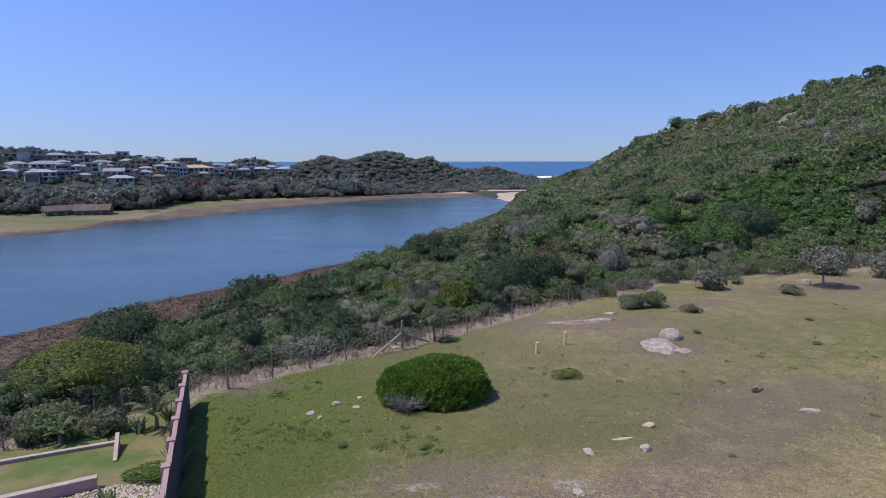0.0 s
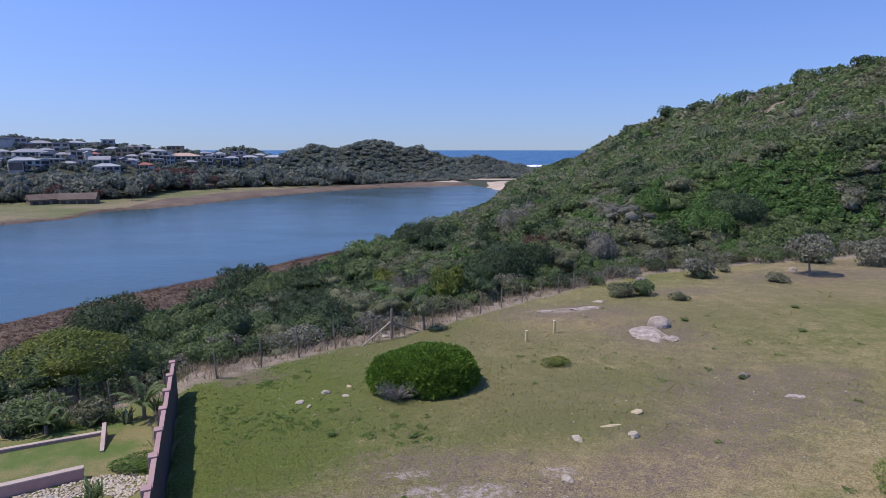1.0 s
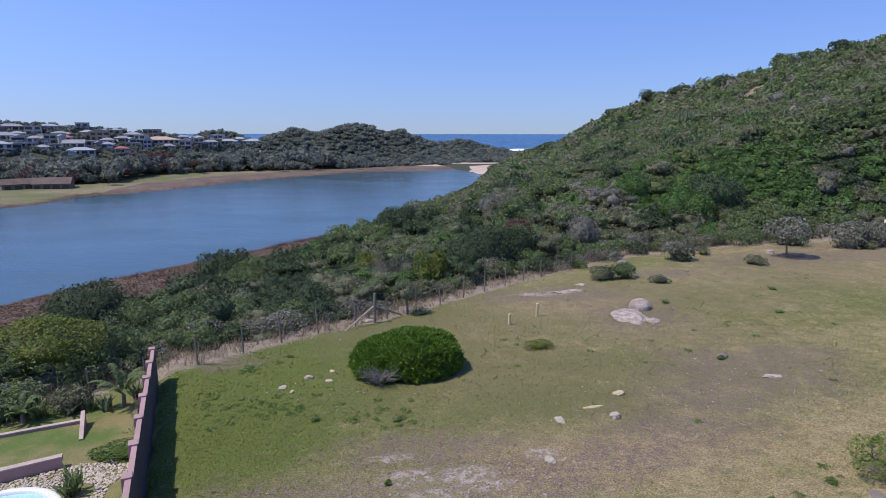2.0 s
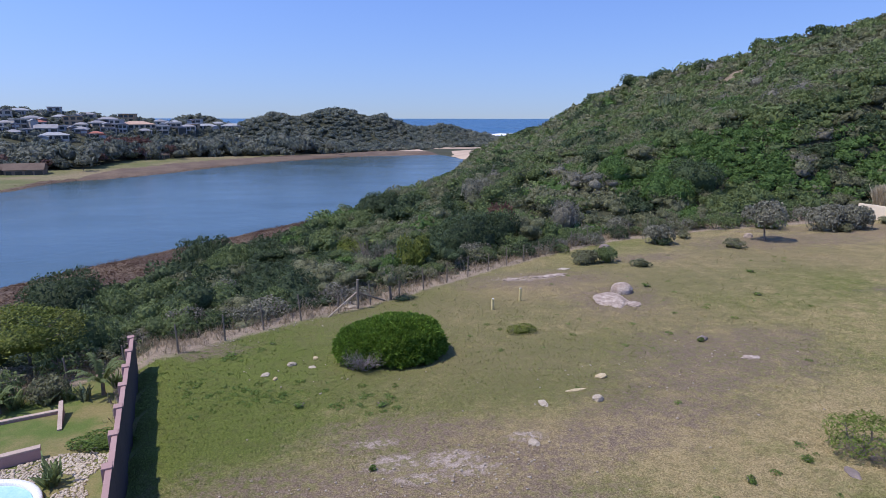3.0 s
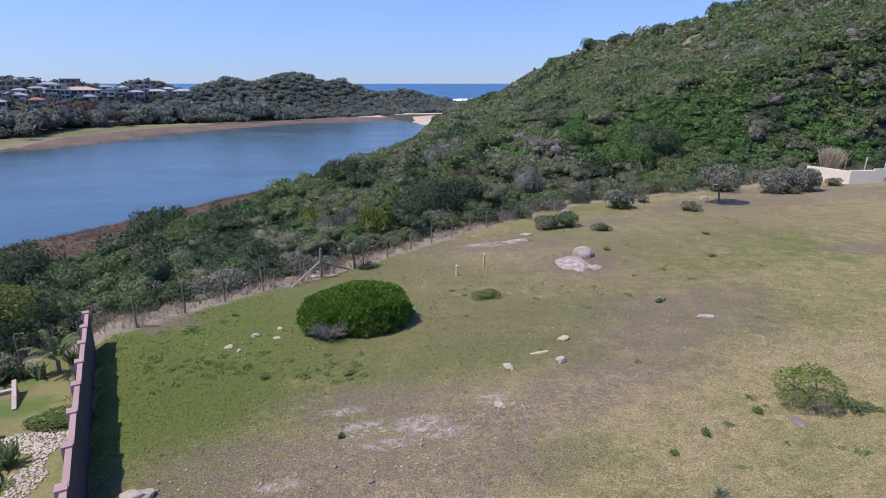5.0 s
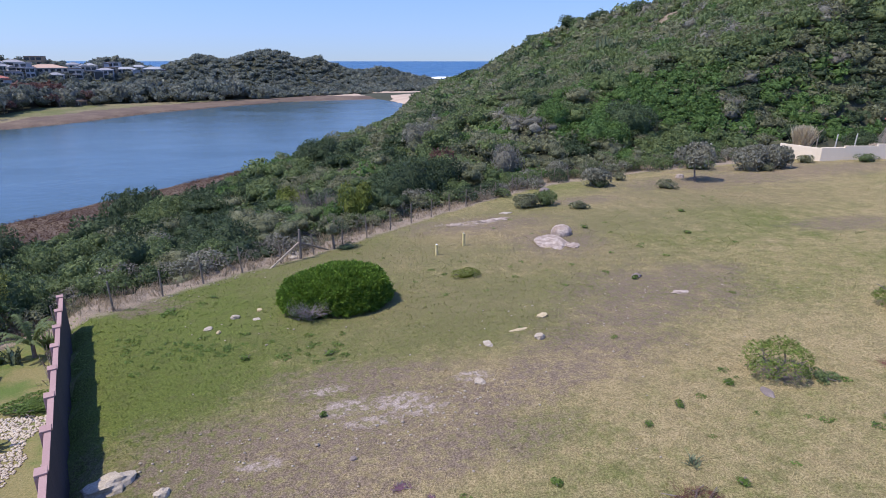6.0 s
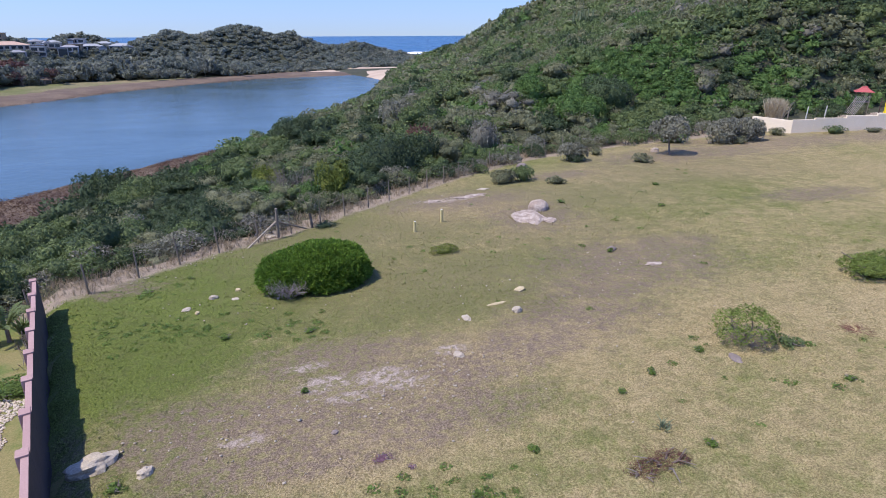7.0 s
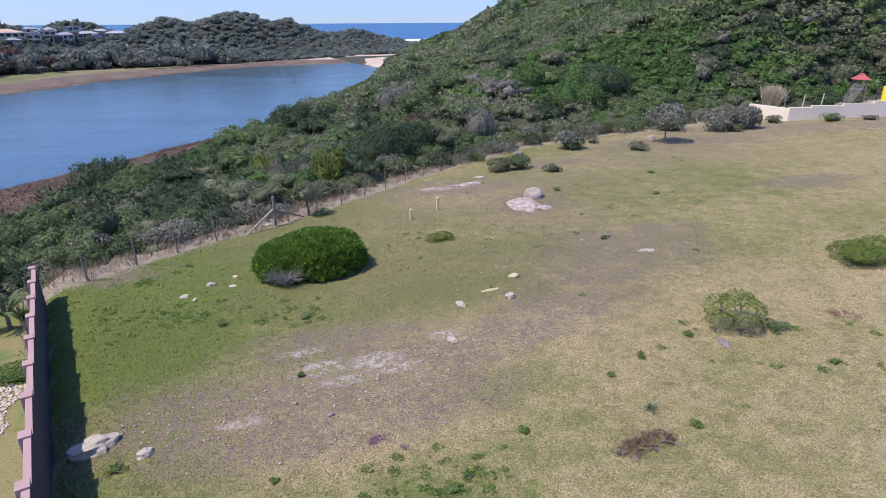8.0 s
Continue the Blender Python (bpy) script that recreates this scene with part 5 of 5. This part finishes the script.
def make_play_tower():
    x, y = 63.4, 57.6
    z = 19.2
    ob = holder("play_tower", pose(x, y, z, 0, 0, -42) @ Matrix.Diagonal((0.6, 0.6, 0.6, 1)), "wooden children's climbing tower with a red roof", "play tower")
    red = two_tone("red roofing", (0.40, 0.085, 0.09), (0.45, 0.11, 0.11), 1, 20)
    grey = two_tone("grey poles", (0.30, 0.28, 0.27), (0.40, 0.37, 0.36), 2, 30)
    bm = bmesh.new()
    rings = [[bm.verts.new((s * a, s * b, h)) for a, b in ((-1, -1), (1, -1), (1, 1), (-1, 1))] for s, h in ((1.6, 3.35), (1.55, 3.42), (0.95, 3.75), (0.45, 4.2), (0.42, 4.4))]
    for p, q in zip(rings, rings[1:]):
        for i in range(4):
            bm.faces.new((p[i], p[(i + 1) % 4], q[(i + 1) % 4], q[i]))
    bm.faces.new(rings[-1])
    bm.faces.new(rings[0][::-1])
    part("roof", bm, red, ob, "flared red roof")
    for a in (-1, 1):
        for b in (-1, 1):
            part("post", rod((1.1 * a, 1.1 * b, -1.5), (1.1 * a, 1.1 * b, 3.4), 0.07), M_POST, ob)
    part("deck", box((-1.2, -1.2, 1.4), (1.2, 1.2, 1.5)), M_POST, ob)
    for k in range(7):
        part("pole", rod((-2.6 + 0.28 * k, -2.2 - 0.1 * k, -0.8), (-1.0 + 0.3 * k, -1.2, 2.6), 0.05, seg=6), grey, ob)
    sl = holder("play_slide", pose(67.4, 57.6, 18.7, 0, 0, -45) @ Matrix.Diagonal((0.8, 0.8, 0.8, 1)), "yellow plastic slide on a dark climbing frame", "slide")
    yel = two_tone("yellow plastic", (0.80, 0.62, 0.02), (0.85, 0.68, 0.04), 1, 20, 0.35)
    dark = two_tone("dark play timber", (0.07, 0.05, 0.045), (0.11, 0.08, 0.07), 1, 20)
    part("chute", box((-0.35, -0.9, -0.5), (0.35, -0.8, 1.9), 0.04, pose(0, 0, 0, -14)), yel, sl)
    for s in (-0.42, 0.36):
        part("rail", box((s, -1.0, -0.5), (s + 0.06, -0.75, 1.9), 0.02, pose(0, 0, 0, -14)), yel, sl)
    for a in (-0.9, -0.3, 0.9):
        part("post", rod((a, 0.2, -1.0), (a, 0.2, 2.1), 0.08), dark, sl)
    for h in (0.5, 1.0, 1.5):
        part("rung", rod((-0.9, 0.2, h), (0.9, 0.2, h), 0.05), dark, sl)


make_play_tower()
shrub(66.2, 59.8, 1.2, 1.7, F_OLIVE, "bush behind the play tower", 500, 0.1, 7, 50)
shrub(58.6, 57.2, 2.0, 2.6, F_DARK, "dark green bush behind the cream wall", 1300, 0.11, 9, 51)
tuft(53.3, 59.4, 1.7, 2.7, F_PAMPAS, "tall clump of straw-coloured pampas grass", 1500, 0.035, 0.3, 61, "pampas_grass", "grass clump", splay=0.35)
yard = holder("yard_fence", pose(0, 0, 0), "slanting pale posts of a fence behind the cream wall", "fence")
for k in range(3):
    x, y = 51.9 + 1.9 * k, 55.9 - 0.55 * k
    part("post", rod((x, y, 17.2), (x + 0.15, y, 19.95 + 0.1 * k), 0.07, 0.06), M_YARDPOST if k else M_POST, yard)

# ---- bushes that stand out of the thicket ----


def big_bush(x, y, w, h, mat, label, seed, leaves=1600, size=0.11):
    ob = holder("thicket_bush", pose(x, y, height(x, y) - 0.3, 0, 0, 60 * seed), label, "bush")
    v, q = leaf_clump(leaves, size / (w / 2), 15, 700 + seed, flat=0.9, spread=0.74)
    v = v * np.array([w / 2, w / 2, (h + 0.3) / v[:, 2].max()])
    mesh_part("foliage", fast_mesh("foliage", v, q), mat, ob)
    part("stem", stems(0.07, h * 0.6, 5, seed, w * 0.3), M_TWIG, ob)


tree(-17.0, 26.3, 3.5, 2.8, F_YOUNG, "flat-topped spreading yellow-green tree beyond the fence", 31, (0.05, 0.05), 5200, 0.075)
big_bush(-16.0, 28.6, 4.0, 2.6, F_MID, "green bush beyond the neighbour's fence", 31, 2000, 0.08)
big_bush(5.8, 47.6, 6.2, 3.9, F_DARK, "large dense dark green bush behind the fence", 1, 3200)
big_bush(8.6, 49.5, 4.4, 3.2, F_DARK, "dense dark green bush behind the fence", 2, 2200)
big_bush(-25.6, 77.0, 6.3, 4.6, F_DARK, "large dark round-headed bush near the reeds", 3, 2600, 0.14)
big_bush(-34.0, 59.5, 8.0, 5.0, F_DARK, "large dark spreading bush near the reeds", 4, 3400, 0.14)
big_bush(-18.6, 65.8, 5.0, 3.8, F_MID, "rounded green bush on the slope", 5, 2000, 0.12)
big_bush(9.8, 54.0, 3.0, 3.3, F_RED, "russet dying bush in the thicket", 6, 1000, 0.09)
big_bush(16.2, 55.0, 3.3, 3.2, F_GREY, "grey-brown dry bush in the thicket", 7, 1300, 0.08)
big_bush(-15.3, 50.4, 4.2, 2.3, F_GREY, "pale dry twiggy bush on the slope", 8, 1600, 0.08)
big_bush(30.3, 64.0, 5.5, 3.6, F_BRIGHT, "bright green bush behind the fence", 9, 2200, 0.13)
big_bush(26.6, 69.3, 4.6, 3.4, F_BRIGHT, "bright green bush on the hillside", 10, 1800, 0.13)
big_bush(-4.8, 57.4, 3.4, 2.6, F_YOUNG, "yellow-green bush on the slope", 11, 1300, 0.10)
big_bush(34.8, 65.6, 6.5, 4.0, F_DARK, "dark green bush at the foot of the hill", 12, 2600, 0.13)
big_bush(1.2, 41.6, 2.4, 3.0, F_YOUNG, "pale green upright bush behind the fence", 13, 1200, 0.08)
big_bush(-7.1, 36.8, 4.0, 2.2, F_DARK, "dark low bush behind the fence", 14, 1900, 0.09)
big_bush(-11.5, 35.0, 4.4, 2.3, F_MID, "green low bush behind the fence", 15, 1900, 0.09)
big_bush(-24.7, 53.3, 5.2, 3.4, F_MID, "rounded green bush on the slope", 16, 2000, 0.12)
big_bush(10.6, 74.5, 4.6, 3.4, F_SILVER, "silvery-leaved bush on the hillside", 17, 1600, 0.11)
big_bush(-2.9, 87.8, 6.0, 4.2, F_DARK, "dark bush on the lower hillside", 18, 2000, 0.14)


def candelabra_plant(x, y, h, seed):
    r = random.Random(seed)
    ob = holder("candelabra_plant", pose(x, y, height(x, y)), "tall pale green candelabra succulent on the hillside", "succulent")
    part("trunk", rod((0, 0, -0.3), (0, 0, h * 0.45), 0.22, 0.18), M_TWIG, ob)
    for k in range(13):
        a, d = k * 2.4, r.uniform(0.4, 1.7)
        c = Vector((d * math.cos(a), d * math.sin(a), h * r.uniform(0.4, 0.55)))
        bm = rod((0, 0, h * 0.38), c, 0.10, 0.10, 6)
        add_rod(bm, c, c + Vector((0.1 * math.cos(a), 0.1 * math.sin(a), h * r.uniform(0.35, 0.55))), 0.13, 0.09, 6)
        part("arm", bm, F_AGAVE, ob)


candelabra_plant(60.5, 131.0, 4.6, 1)
candelabra_plant(62.5, 131.5, 4.2, 2)


def fence_belt():
    """Shrubs of a few kinds, again and again along the far side of the fence."""
    kinds = [(F_OLIVE, "olive shrub against the fence", 700, 0.07), (F_GREY, "dry grey shrub against the fence", 600, 0.055), (F_MID, "green shrub against the fence", 700, 0.08),
             (F_SILVER, "silvery shrub against the fence", 700, 0.07), (F_DARK, "dark green shrub against the fence", 700, 0.08)]
    r = random.Random(31)
    first = {}
    s = (Vector(FENCE[1]) - Vector(FENCE[0])).length - 3
    while True:
        p, w = fence_line(s)
        if p.x > 46:
            break
        off = r.uniform(1.6, 4.2) if p.x < 10 else r.uniform(-0.7, 2.6)
        q = p + Vector((-w.y, w.x)) * off
        k = r.randrange(len(kinds)) if p.x < 4 else r.choice((0, 2, 4, 2, 3, 0, 1, 2))
        mat, label, leaves, size = kinds[k]
        sc = r.uniform(0.7, 1.35)
        m = pose(q.x, q.y, height(q.x, q.y) - 0.05, 0, 0, r.uniform(0, 360))
        if k in first:
            ob = copy_thing(first[k], m)
        else:
            ob = shrub(q.x, q.y, 0.95, 1.15, mat, label, leaves, size, 12, 400 + k, "fence_shrub", group="shrubs along the fence", core=False, flat=1.0)
            first[k] = ob
            ob.matrix_basis = m
        ob.scale = (sc, sc * r.uniform(0.85, 1.15), sc * r.uniform(0.7, 1.2))
        s += r.uniform(0.55, 1.3) if p.x < 4 else r.uniform(0.4, 0.9)


fence_belt()

# ---- wind-bent bushes on the skyline ----
for k, (x, y, h, c) in enumerate([(101, 160, 5.5, 3.2), (86, 214, 5.0, 3.4), (94, 176, 4.6, 2.8), (108, 146, 5.0, 3.0), (79, 234, 4.4, 3.0), (73, 262, 4.0, 2.8), (96, 183, 4.2, 2.8), (90, 199, 4.4, 3.0), (66, 285, 3.8, 2.8), (105, 152, 4.4, 2.4)]):
    big_bush(x, y, 2.3 * c, h * 0.8, F_DARK if k % 3 else F_MID, "wind-clipped dark bush on the hill's skyline", 60 + k, 700, 0.26)

tree(100.2, 160.8, 4.3, 2.2, F_DARK, "dark wind-bent tree standing up on the hill's skyline", 51, (0.12, 0.0), 420, 0.24)
tree(104.5, 145.3, 3.9, 2.0, F_DARK, "dark wind-bent tree standing up on the hill's skyline", 52, (0.15, 0.0), 420, 0.24)
tree(101.9, 154.5, 3.5, 1.6, F_MID, "small wind-bent tree standing up on the hill's skyline", 53, (0.15, 0.0), 260, 0.24)

# ---- trees on the far bank ----
rf = random.Random(44)
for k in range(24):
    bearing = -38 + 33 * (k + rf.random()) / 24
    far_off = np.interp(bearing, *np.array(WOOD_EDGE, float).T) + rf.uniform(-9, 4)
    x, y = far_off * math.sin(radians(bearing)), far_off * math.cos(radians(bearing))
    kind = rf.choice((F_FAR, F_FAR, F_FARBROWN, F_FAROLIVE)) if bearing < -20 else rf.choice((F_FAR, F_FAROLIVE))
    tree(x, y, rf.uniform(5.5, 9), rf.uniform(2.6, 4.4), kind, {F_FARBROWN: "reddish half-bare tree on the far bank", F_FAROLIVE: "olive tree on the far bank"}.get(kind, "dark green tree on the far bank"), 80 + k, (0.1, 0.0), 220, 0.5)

# ---- town across the water ----
W_WHITE = two_tone("white house plaster", (0.439, 0.435, 0.426), (0.515, 0.509, 0.496), 0.3, 3)
W_CREAM = two_tone("cream house plaster", (0.486, 0.444, 0.383), (0.542, 0.501, 0.430), 0.3, 3)
W_TAN = two_tone("tan house plaster", (0.42, 0.30, 0.18), (0.48, 0.35, 0.22), 0.3, 3)
W_BROWN = two_tone("brown house walls", (0.20, 0.15, 0.12), (0.26, 0.20, 0.16), 0.3, 3)
R_GREY = two_tone("grey sheet roof", (0.281, 0.281, 0.292), (0.339, 0.339, 0.352), 0.3, 3, 0.6)
R_PALE = two_tone("pale sheet roof", (0.344, 0.360, 0.367), (0.407, 0.422, 0.430), 0.3, 3, 0.6)
R_RED = two_tone("red tile roof", (0.34, 0.13, 0.10), (0.40, 0.17, 0.13), 0.3, 3)
R_PEACH = two_tone("peach tile roof", (0.52, 0.36, 0.27), (0.58, 0.42, 0.32), 0.3, 3)
R_BROWN = two_tone("brown thatch roof", (0.13, 0.095, 0.075), (0.17, 0.13, 0.10), 0.3, 3)
M_PANE, _nt, _b = base_mat("dark window glass", 0.15, 0.6)
_b.inputs["Base Color"].default_value = (0.03, 0.04, 0.05, 1)
house_count = 0


def house(x, y, w, kind):
    """A house w metres wide that faces the water. kind: f flat, h hipped, g gabled, t tall flat, r red hipped, p peach hipped, b brown gabled."""
    global house_count
    r = random.Random(100 + house_count)
    house_count += 1
    wall_m = {'t': r.choice((W_WHITE, W_TAN, W_CREAM)), 'b': W_BROWN, 'p': W_CREAM}.get(kind, r.choice((W_WHITE, W_WHITE, W_CREAM)))
    roof_m = {'r': R_RED, 'p': R_PEACH, 'b': R_BROWN, 'f': r.choice((R_PALE, R_GREY))}.get(kind, r.choice((R_GREY, R_GREY, R_PALE)))
    storeys = 2 if kind == 't' or (kind in 'fh' and r.random() < 0.16) else 1
    d, h = max(7.0, w * 0.6), 2.9 * storeys
    what = {'f': "flat-roofed", 'h': "hip-roofed", 'g': "white gabled", 't': "tall flat-roofed", 'r': "red-roofed", 'p': "peach-roofed", 'b': "brown thatched"}[kind]
    tone = {W_WHITE: "white", W_CREAM: "cream", W_TAN: "tan", W_BROWN: "dark brown"}[wall_m]
    label = f"{what} {tone} house with dark windows on the far shore" if kind in 'gb' else f"{what} {tone} house among trees on the town slope"
    ob = holder("house", pose(x, y, height(x, y) - 0.7, 0, 0, math.degrees(math.atan2(-x, y)) + r.uniform(-28, 28)), label, "house", "houses of the town")
    part("wall", box((-w / 2, -d / 2, -4), (w / 2, d / 2, h), 0.05), wall_m, ob)
    o = 0.4
    if kind in 'ft':
        part("roof", box((-w / 2 - o, -d / 2 - o, h + 0.01), (w / 2 + o, d / 2 + o, h + 0.35), 0.05), roof_m if kind == 'f' else R_GREY, ob)
    else:
        bm = bmesh.new()
        rise = (0.26 if kind in 'gb' else 0.14) * d + 0.4
        rx = w / 2 + o if kind in 'gb' else max(w / 2 - d / 2, w * 0.12)
        e = [bm.verts.new(v) for v in ((-w / 2 - o, -d / 2 - o, h), (w / 2 + o, -d / 2 - o, h), (w / 2 + o, d / 2 + o, h), (-w / 2 - o, d / 2 + o, h), (-rx, 0, h + rise), (rx, 0, h + rise))]
        for f in ((0, 1, 5, 4), (2, 3, 4, 5), (1, 2, 5), (3, 0, 4), (3, 2, 1, 0)):
            bm.faces.new([e[i] for i in f])
        part("roof", bm, roof_m, ob)
    if kind in 'fhr' and w > 8.4:
        # a lower wing that comes forward at one end
        side, ww, hw = r.choice((-1, 1)), w * r.uniform(0.3, 0.45), h - r.uniform(0.2, 0.6)
        x0, x1 = (w / 2 - ww, w / 2 + 1.2) if side > 0 else (-w / 2 - 1.2, -w / 2 + ww)
        wing = part("wing", box((x0, -d / 2 - 3.4, -4), (x1, -d / 2 - 0.1, hw - 0.5), 0.05), r.choice((wall_m, W_CREAM, W_BROWN)), ob)
        bm = bmesh.new()
        e = [bm.verts.new(v) for v in ((x0 - o, -d / 2 - 3.4 - o, hw - 0.5), (x1 + o, -d / 2 - 3.4 - o, hw - 0.5), (x1 + o, -d / 2, hw - 0.5), (x0 - o, -d / 2, hw - 0.5), ((x0 + x1) / 2, -d / 2 - 3.4 - o, hw + 0.6), ((x0 + x1) / 2, -d / 2, hw + 0.6))]
        for f in ((0, 1, 4), (1, 2, 5, 4), (2, 3, 5), (3, 0, 4, 5), (3, 2, 1, 0)):
            bm.faces.new([e[i] for i in f])
        part("wing_roof", bm, roof_m, wing)
        part("garage_door", box((x0 + 0.5, -d / 2 - 3.46, 0.1), (x1 - 0.5, -d / 2 - 3.4, hw - 0.9)), r.choice((M_PANE, W_WHITE, W_BROWN)), wing)
    n = max(2, int(w / 3.2))
    for s in range(storeys):
        for k in range(n):
            cx = (k + 0.5) * w / n - w / 2
            ww = w / n * r.choice((0.55, 0.7, 0.8)) / 2
            part("window", box((cx - ww, -d / 2 - 0.05, 2.9 * s + 0.6), (cx + ww, -d / 2 + 0.02, 2.9 * s + 2.3)), M_PANE, ob)
    if storeys == 2 and kind != 't':
        part("balcony", box((-w * 0.35, -d / 2 - 1.6, 2.75), (w * 0.35, -d / 2 - 0.02, 2.95), 0.03), wall_m, ob)


house(-283, 384, 10.5, 'f')
house(-273, 388, 13.0, 'f')
house(-263, 397, 14.5, 'h')
house(-246, 356, 15.6, 'h')
house(-242, 372, 16.0, 'f')
house(-257, 377, 18.9, 'h')
house(-250, 415, 12.1, 'h')
house(-240, 426, 6.9, 'f')
house(-236, 431, 8.1, 't')
house(-215, 412, 11.6, 't')
house(-219, 437, 12.2, 'h')
house(-219, 388, 12.2, 'g')
house(-210, 379, 15.6, 'h')
house(-194, 397, 8.6, 'r')
house(-203, 434, 12.0, 'h')
house(-197, 452, 10.8, 't')
house(-184, 435, 21.4, 'p')
house(-186, 418, 5.0, 't')
house(-164, 446, 13.0, 'f')
house(-152, 444, 10.3, 'h')
house(-146, 467, 13.4, 'h')
house(-169, 466, 8.2, 'h')
house(-182, 273, 12.5, 'b')
house(-169, 279, 15.0, 'b')
house(-146, 364, 15.0, 'b')
house(-130, 479, 15.1, 'h')
house(-240, 385, 10.7, 'h')
house(-233, 387, 10.6, 'f')
house(-235, 402, 9.5, 'h')
house(-203, 419, 9.5, 'h')
house(-194, 413, 8.6, 'f')
house(-176, 443, 9.7, 'f')
house(-177, 459, 9.2, 'h')
house(-214, 398, 8.5, 'f')
house(-269, 368, 10.7, 'h')
house(-261, 363, 11.2, 'f')
house(-249, 397, 9.5, 't')
house(-205, 399, 10.5, 'h')
house(-145, 493, 10.5, 'h')
house(-264, 356, 9.0, 'h')
house(-229, 372, 8.2, 'h')
house(-226, 380, 7.6, 'f')
house(-208, 408, 7.9, 'h')
house(-193, 425, 7.3, 'f')
house(-175, 425, 7.9, 'h')
house(-166, 434, 8.0, 'f')
house(-155, 472, 8.6, 'f')
house(-252, 386, 9.4, 'h')
house(-225, 416, 8.9, 'h')
house(-228, 396, 7.9, 'r')
house(-151, 453, 7.5, 't')


# ---- grass ----


def make_grass():
    for lo, hi, step, n, w, hgt in ((0, 22, 0.18, 6, 0.009, 0.048), (22, 36, 0.32, 5, 0.016, 0.06), (36, 75, 0.66, 6, 0.024, 0.05)):
        x, y = jittered(-13, 56, 5, 62, step)
        dist = np.hypot(x, y)
        az = np.degrees(np.arctan2(x, y))
        ok = (dist >= lo) & (dist < hi) & (az > -42) & (az < 56) & (y < along(FENCE, x) - 0.1) & (x > wall_x(y) + 0.05) & (y < 52 + 0.1 * np.abs(x - 40))
        x, y = x[ok], y[ok]
        bare = sum(np.exp(-(((x - cx) / (rx * 0.8)) ** 2 + ((y - cy) / (ry * 0.8)) ** 2) ** 2) for cx, cy, rx, ry in BARE + PALE)
        keep = rng.random(len(x)) > 0.8 * np.clip(bare, 0, 1)
        x, y = x[keep], y[keep]
        temps = [blades(n, hgt, w, hgt * 0.85, 500 + k, step * 0.5) for k in range(6)]
        scatter("meadow_grass", temps, x, y, np.ones(len(x)), rng.uniform(0.6, 1.4, len(x)), M_BLADE, "rough short grass, half green and half dry", "grass", 0.0)
    x, y = jittered(-24, 40, 12, 60, 0.32)
    past = y - along(FENCE, x)
    ok = (past > 0.1 + 0.3 * soft_noise(x, y, 0.8)) & (past < 3.0 + soft_noise(x, y, 3)) & (rng.random(len(x)) < 0.75)
    x, y = x[ok], y[ok]
    temps = [blades(9, 0.42, 0.014, 0.16, 600 + k, 0.25) for k in range(5)]
    scatter("verge_grass", temps, x, y, np.ones(len(x)), rng.uniform(0.4, 1.3, len(x)), F_STRAW, "long dry straw grass along the fence", "grass", 0.0)


make_grass()
